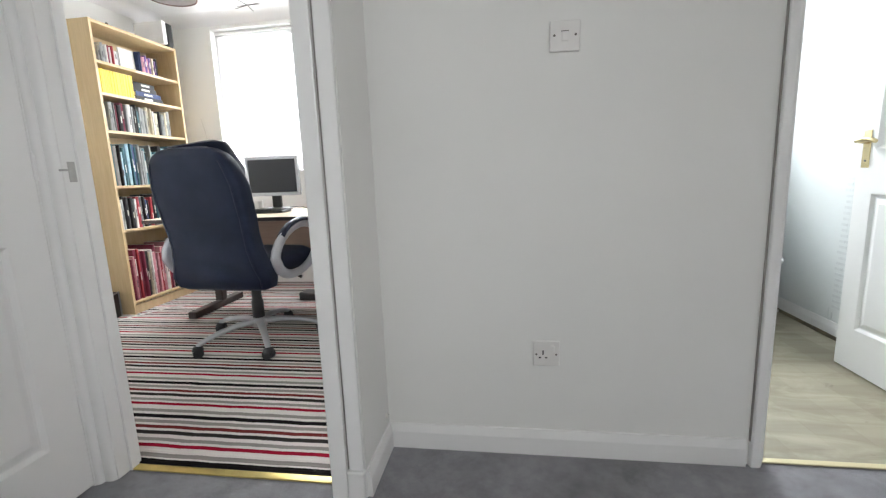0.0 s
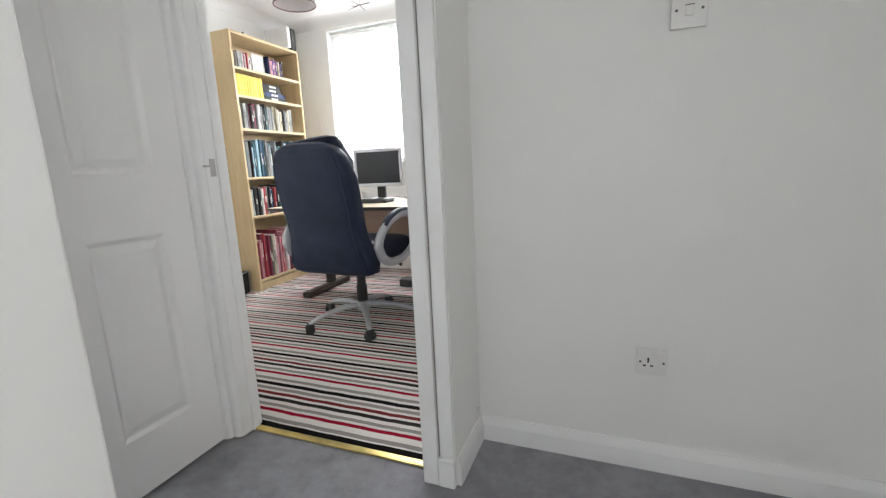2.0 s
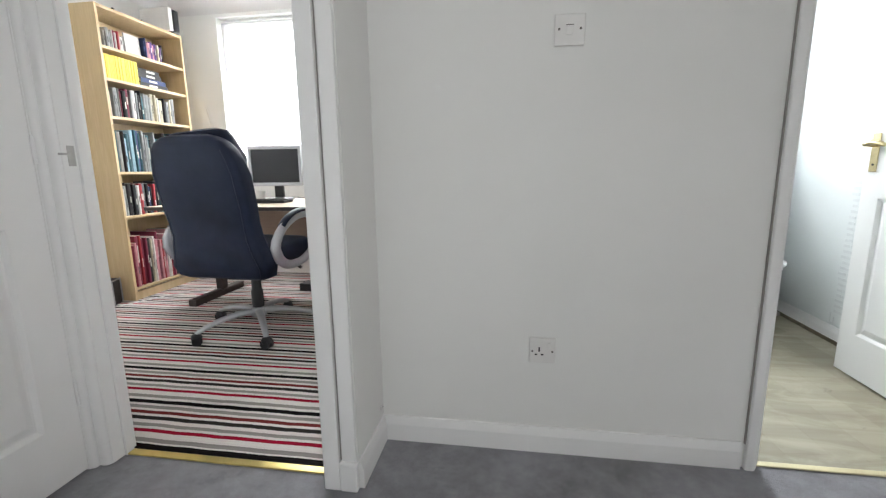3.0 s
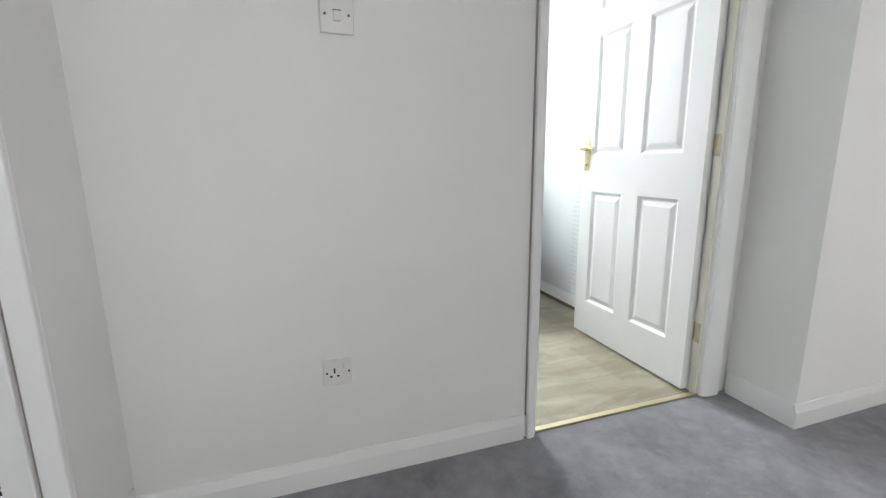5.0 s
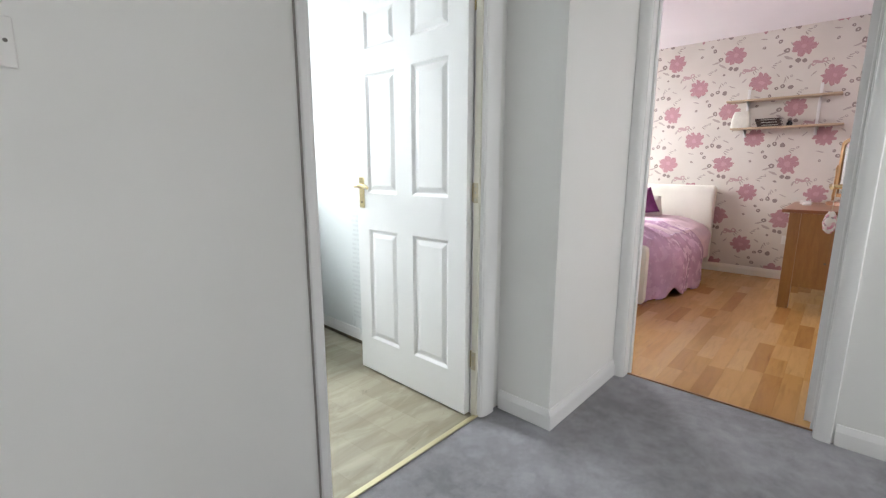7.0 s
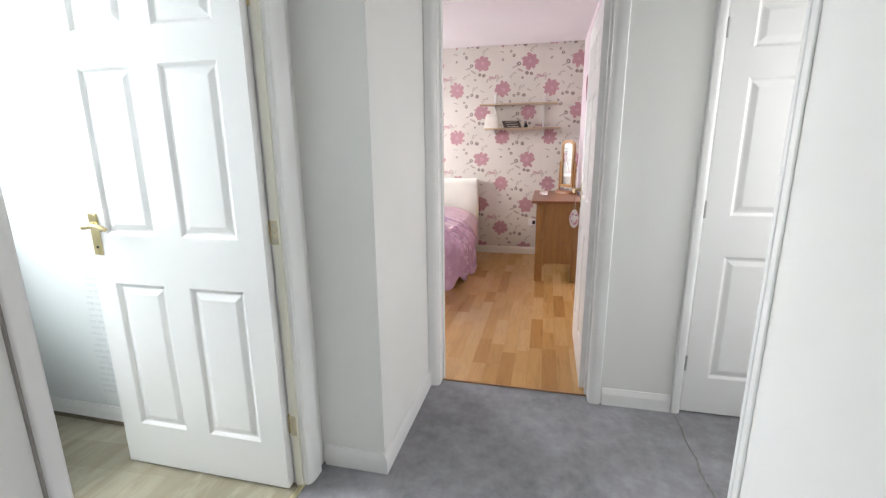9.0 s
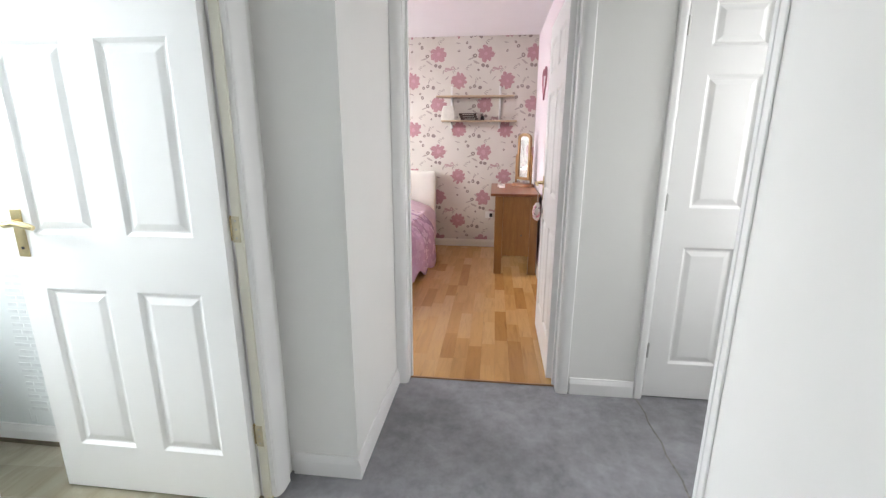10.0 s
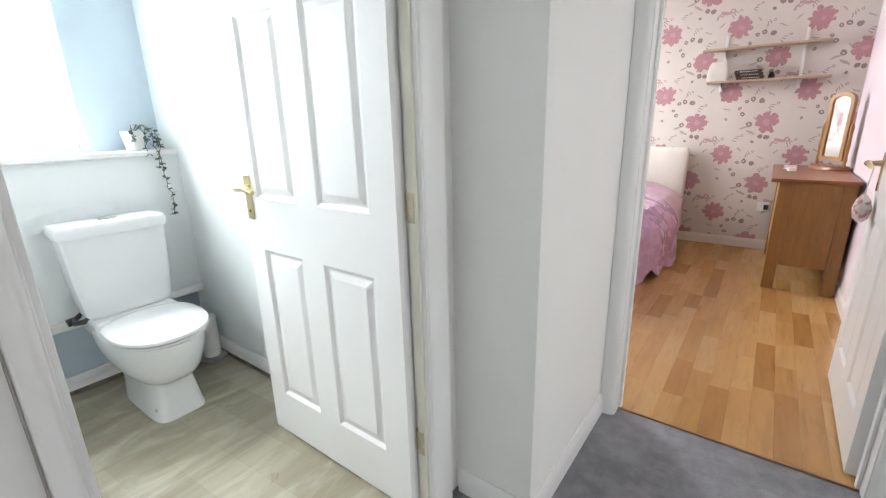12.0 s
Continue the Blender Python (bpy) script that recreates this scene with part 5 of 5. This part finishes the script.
part("panel", box(1.05, 2.165, 1.80, 1.82, 0.365, 1.115), WHITEB, bp)
part("ledge", box(1.05, 2.165, 1.78, 1.98, 1.115, 1.142, bevel=0.006), GLOSS, bp)
part("lower_rail", box(1.05, 2.165, 1.785, 1.86, 0.35, 0.39, bevel=0.005), GLOSS, bp)
tagged(link("wall_wc_lower", box(1.05, 2.165, 1.87, 1.98, 0, 0.40), BLUE), "light blue wall below the boxed panel", "wall", kind="structure")

tl = thing("toilet", pose(1.762, 0.06, 0), "white ceramic close-coupled toilet, lid closed, on vinyl floor", "toilet")


def egg(w, yf, yb, sq=2.3, n=36):
    """Outline of the pan: rounded front at yf, squarer back at yb."""
    out = []
    mid = yb - (yb - yf) * 0.42
    for k in range(n):
        a = 2 * math.pi * k / n
        c, s = math.cos(a), math.sin(a)
        x = w * math.copysign(abs(c) ** (2 / sq), c)
        y = mid + ((yb - mid) if s > 0 else (mid - yf)) * math.copysign(abs(s) ** (2 / (sq if s < 0 else 3.5)), s)
        out.append((x, y))
    return out


bm = bmesh.new()
loft(bm, [[(x, y, z) for x, y in egg(w, yf, yb, sq)] for z, w, yf, yb, sq in (
    (0.0, 0.110, 1.172, 1.63, 5.5), (0.012, 0.110, 1.172, 1.63, 5.5), (0.03, 0.107, 1.178, 1.63, 5.2), (0.10, 0.100, 1.192, 1.63, 4.6), (0.155, 0.097, 1.198, 1.64, 4.2), (0.172, 0.101, 1.190, 1.64, 3.6), (0.184, 0.116, 1.165, 1.65, 3.0), (0.205, 0.137, 1.133, 1.655, 2.6), (0.24, 0.156, 1.104, 1.66, 2.4), (0.29, 0.171, 1.078, 1.67, 2.3), (0.34, 0.179, 1.062, 1.68, 2.3), (0.38, 0.181, 1.056, 1.69, 2.3), (0.39, 0.176, 1.060, 1.69, 2.3))])
part("pan", bm, CERAMIC, tl)
bm = bmesh.new()
loft(bm, [[(x, y, z) for x, y in egg(w, yf, yb)] for z, w, yf, yb in ((0.392, 0.172, 1.062, 1.465), (0.396, 0.178, 1.055, 1.47), (0.406, 0.178, 1.055, 1.47), (0.409, 0.172, 1.062, 1.465))])
part("seat", bm, SEATP, tl)
bm = bmesh.new()
loft(bm, [[(x, y, z) for x, y in egg(w, yf, yb)] for z, w, yf, yb in ((0.414, 0.182, 1.05, 1.475), (0.418, 0.188, 1.043, 1.48), (0.430, 0.187, 1.045, 1.48), (0.439, 0.170, 1.065, 1.47), (0.444, 0.13, 1.11, 1.44))])
part("lid", bm, SEATP, tl)
part("rear_shelf", box(-0.172, 0.172, 1.47, 1.69, 0.34, 0.428, bevel=0.02, seg=3), CERAMIC, tl)
bm = bmesh.new()
loft(bm, [[(x, y, z) for x, y in rounded(w, d, 32, 7, 0, 1.61)] for z, w, d in ((0.43, 0.165, 0.075), (0.445, 0.175, 0.082), (0.60, 0.193, 0.087), (0.80, 0.203, 0.09))])
part("cistern", bm, CERAMIC, tl)
bm = bmesh.new()
loft(bm, [[(x, y, z) for x, y in rounded(w, d, 32, 7, 0, 1.605)] for z, w, d in ((0.802, 0.210, 0.097), (0.810, 0.215, 0.101), (0.840, 0.215, 0.101), (0.856, 0.207, 0.094), (0.860, 0.17, 0.07))])
part("cistern_lid", bm, CERAMIC, tl)
part("flush_button", made(lambda b: loft(b, [[(x - 0.0, y + 1.605, z) for x, y in rounded(w, d, 24, 2.2)] for z, w, d in ((0.859, 0.036, 0.02), (0.866, 0.036, 0.02), (0.868, 0.03, 0.016))])), STEEL, tl, "chrome flush button")
for x, y in ((-0.096, 1.30), (-0.094, 1.22)):
    part("fixing_cap", made(lambda b: tube(b, [(x, y, 0.055), (x - 0.006, y, 0.055)], 0.007, 10)), STEEL, tl, "screw cap at the foot")
bm = bmesh.new()
tube(bm, [(1.625, 1.80, 0.42), (1.57, 1.74, 0.41), (1.56, 1.70, 0.405), (1.585, 1.66, 0.415), (1.625, 1.64, 0.435)], 0.012, 10)
tube(bm, [(1.54, 1.745, 0.40), (1.58, 1.745, 0.405)], 0.018, 10)
tagged(link("water_pipe", bm, plain("dark_pipe", (0.1, 0.1, 0.1), 0.4, 0.6)), "dark water inlet pipe beside the cistern", "pipe")
br = thing("toilet_brush", pose(2.09, 1.64, 0), "white toilet brush holder with a steel base on the floor", "toilet brush")
part("base", made(lambda b: lathe(b, ((0.068, 0), (0.071, 0.004), (0.071, 0.016), (0.050, 0.020)), 24)), STEEL, br)
part("holder", made(lambda b: lathe(b, ((0.043, 0.016), (0.045, 0.03), (0.045, 0.24), (0.04, 0.25)), 24)), PLASTIC, br)
part("handle", made(lambda b: lathe(b, ((0.008, 0.25), (0.008, 0.31), (0.012, 0.315), (0.012, 0.33), (0.006, 0.335)), 12)), STEEL, br)

# lettering on the toilet wall
lt = thing("wall_lettering", pose(2.165, 1.0, 0), "column of small pale grey unreadable lettering on the wall", "lettering")
LETTER = plain("pale_grey_lettering", (0.725, 0.75, 0.755), 0.5, vary=0.05, scale=30, bump=0)
trng = random.Random(8)
for i in range(24):
    z = 0.165 + i * 0.030
    y = 0.165 + trng.uniform(-0.010, 0.010) + 0.02 * (1 - i / 23)
    while y > -0.05:
        w = trng.uniform(0.03, 0.08)
        part("word", box(-0.0012, 0.0, y - w, y, z, z + 0.014), LETTER, lt, flat=True)
        y -= w + 0.008
part("figure", boxes((-0.0012, 0, 0.197, 0.202, 0.10, 0.16), (-0.0012, 0, 0.175, 0.198, 0.10, 0.106), (-0.0012, 0, 0.17, 0.176, 0.10, 0.14), (-0.0012, 0, 0.14, 0.165, 0.095, 0.10)), LETTER, lt, "larger figures at its foot", flat=True)

# trailing plant
pt = thing("potted_plant", pose(2.01, 1.89, 1.142), "trailing ivy in a small white pot on the ledge", "plant")
part("pot", made(lambda b: lathe(b, ((0.034, 0), (0.038, 0.004), (0.050, 0.09), (0.052, 0.095), (0.046, 0.095), (0.044, 0.08)), 24)), PLASTIC, pt)
part("soil", made(lambda b: tube(b, [(0, 0, 0.07), (0, 0, 0.08)], 0.044, 16)), BROWN, pt)
LEAF, ln, lc, lr = varied("ivy_leaf", [(0.05, 0.09, 0.07), (0.08, 0.13, 0.10), (0.12, 0.17, 0.14), (0.04, 0.07, 0.06)], 0.5)
leafme = bpy.data.meshes.new("leaf")
lb = bmesh.new()
c = lb.verts.new((0, 0, 0.002))
o = [lb.verts.new((x, y, z)) for x, y, z in ((-0.001, 0, 0), (-0.011, 0.006, -0.001), (-0.012, 0.016, -0.002), (-0.005, 0.020, -0.001), (0, 0.028, -0.004), (0.005, 0.020, -0.001), (0.012, 0.016, -0.002), (0.011, 0.006, -0.001))]
for k in range(8):
    lb.faces.new((c, o[k], o[(k + 1) % 8]))
lb.to_mesh(leafme)
lb.free()
leafme.materials.append(LEAF)
prng = random.Random(11)
STEM = plain("stem_green", (0.08, 0.10, 0.05), 0.7)
for s in range(6):
    a = -1.9 + s * 0.45
    reach, length = 0.05 + 0.055 * prng.random(), (0.02, 0.08, 0.40, 0.16, 0.06, 0.02)[s]
    if s == 2:
        a, reach = -1.05, 0.125
    if s == 3:
        a, reach = -1.2, 0.125
    pts = [(0, 0, 0.08), (0.5 * reach * math.cos(a), 0.5 * reach * math.sin(a), 0.125), (reach * math.cos(a), reach * math.sin(a), 0.09)]
    z = 0.09
    while z > 0.09 - length:
        z -= 0.035
        pts.append((reach * math.cos(a) + 0.012 * prng.uniform(-1, 1) + (0.09 - z) * 0.05, reach * math.sin(a) - 0.01 + 0.004 * prng.uniform(-1, 1), z))
    stem = part("stem", made(lambda b: tube(b, pts, 0.0015, 5)), STEM, pt)
    for p, q in zip(pts[1:], pts[2:] + [pts[-1]]):
        for e in range(3):
            f = prng.random()
            lf = new("leaf", leafme)
            lf.parent = stem
            pos = Vector(p).lerp(Vector(q), f)
            k = prng.uniform(0.55, 1.0)
            lf.matrix_world = Matrix.Translation(pos) @ pose(0, 0, 0, prng.uniform(-60, 20), prng.uniform(-30, 30), prng.uniform(0, 360)) @ Matrix.Diagonal((k, k, k, 1))

# ---- bedroom floor boards ----
BOARD, bn, bc, brand = varied("oak_laminate", [(0.53, 0.295, 0.10), (0.57, 0.335, 0.125), (0.49, 0.265, 0.085), (0.59, 0.355, 0.14), (0.42, 0.21, 0.062), (0.55, 0.315, 0.11)], 0.25)
bm_v = bn.coords((1.6, 13, 1))
addv = bn.add("ShaderNodeVectorMath", {0: bm_v}, operation="ADD")
comb = bn.add("ShaderNodeCombineXYZ", {0: bn.m("MULTIPLY", brand, 37.0), 1: bn.m("MULTIPLY", brand, 91.0)})
bn.put(addv.inputs[1], comb.outputs[0])
bg = bn.noise(addv.outputs[0], 2.2, 6.0, 0.62, 0.7)
kn = bn.noise(addv.outputs[0], 0.9, 2.0, 0.5, 1.5)
bcol = bn.mix(bn.span(bg, 0.45, 0.75, 0, 0.6), bc, bn.mix(0.5, bc, (0.16, 0.07, 0.02)))
bn.put(bn.bsdf.inputs["Base Color"], bn.mix(bn.span(kn, 0.66, 0.78, 0, 0.5), bcol, (0.14, 0.06, 0.02)))
bn.bump(bg, 0.06, 0.0006)
FLB = bpy.data.objects["floor_bedroom"]
lengths, cache = (0.28, 0.36, 0.44, 0.52, 0.60), {}


def plank_mesh(L):
    key = round(L, 2)
    if key not in cache:
        bm = box(0.0002, key - 0.0002, 0.0002, 0.0848, -0.008, 0.0)
        me = bpy.data.meshes.new("plank")
        bm.to_mesh(me)
        bm.free()
        me.materials.append(BOARD)
        cache[key] = me
    return cache[key]


frng = random.Random(3)
y = -1.24
while y < 1.75:
    x, first = 2.912, True
    while x < 6.15 - 0.001:
        L = frng.choice(lengths) * (frng.choice((0.4, 0.7, 1.0)) if first else 1.0)
        L = round(min(L, 6.16 - x), 2)
        if L < 0.03:
            break
        o = new("plank", plank_mesh(L))
        o.parent = FLB
        o.location = (x, y, 0.0)
        x += L
        first = False
    y += 0.085
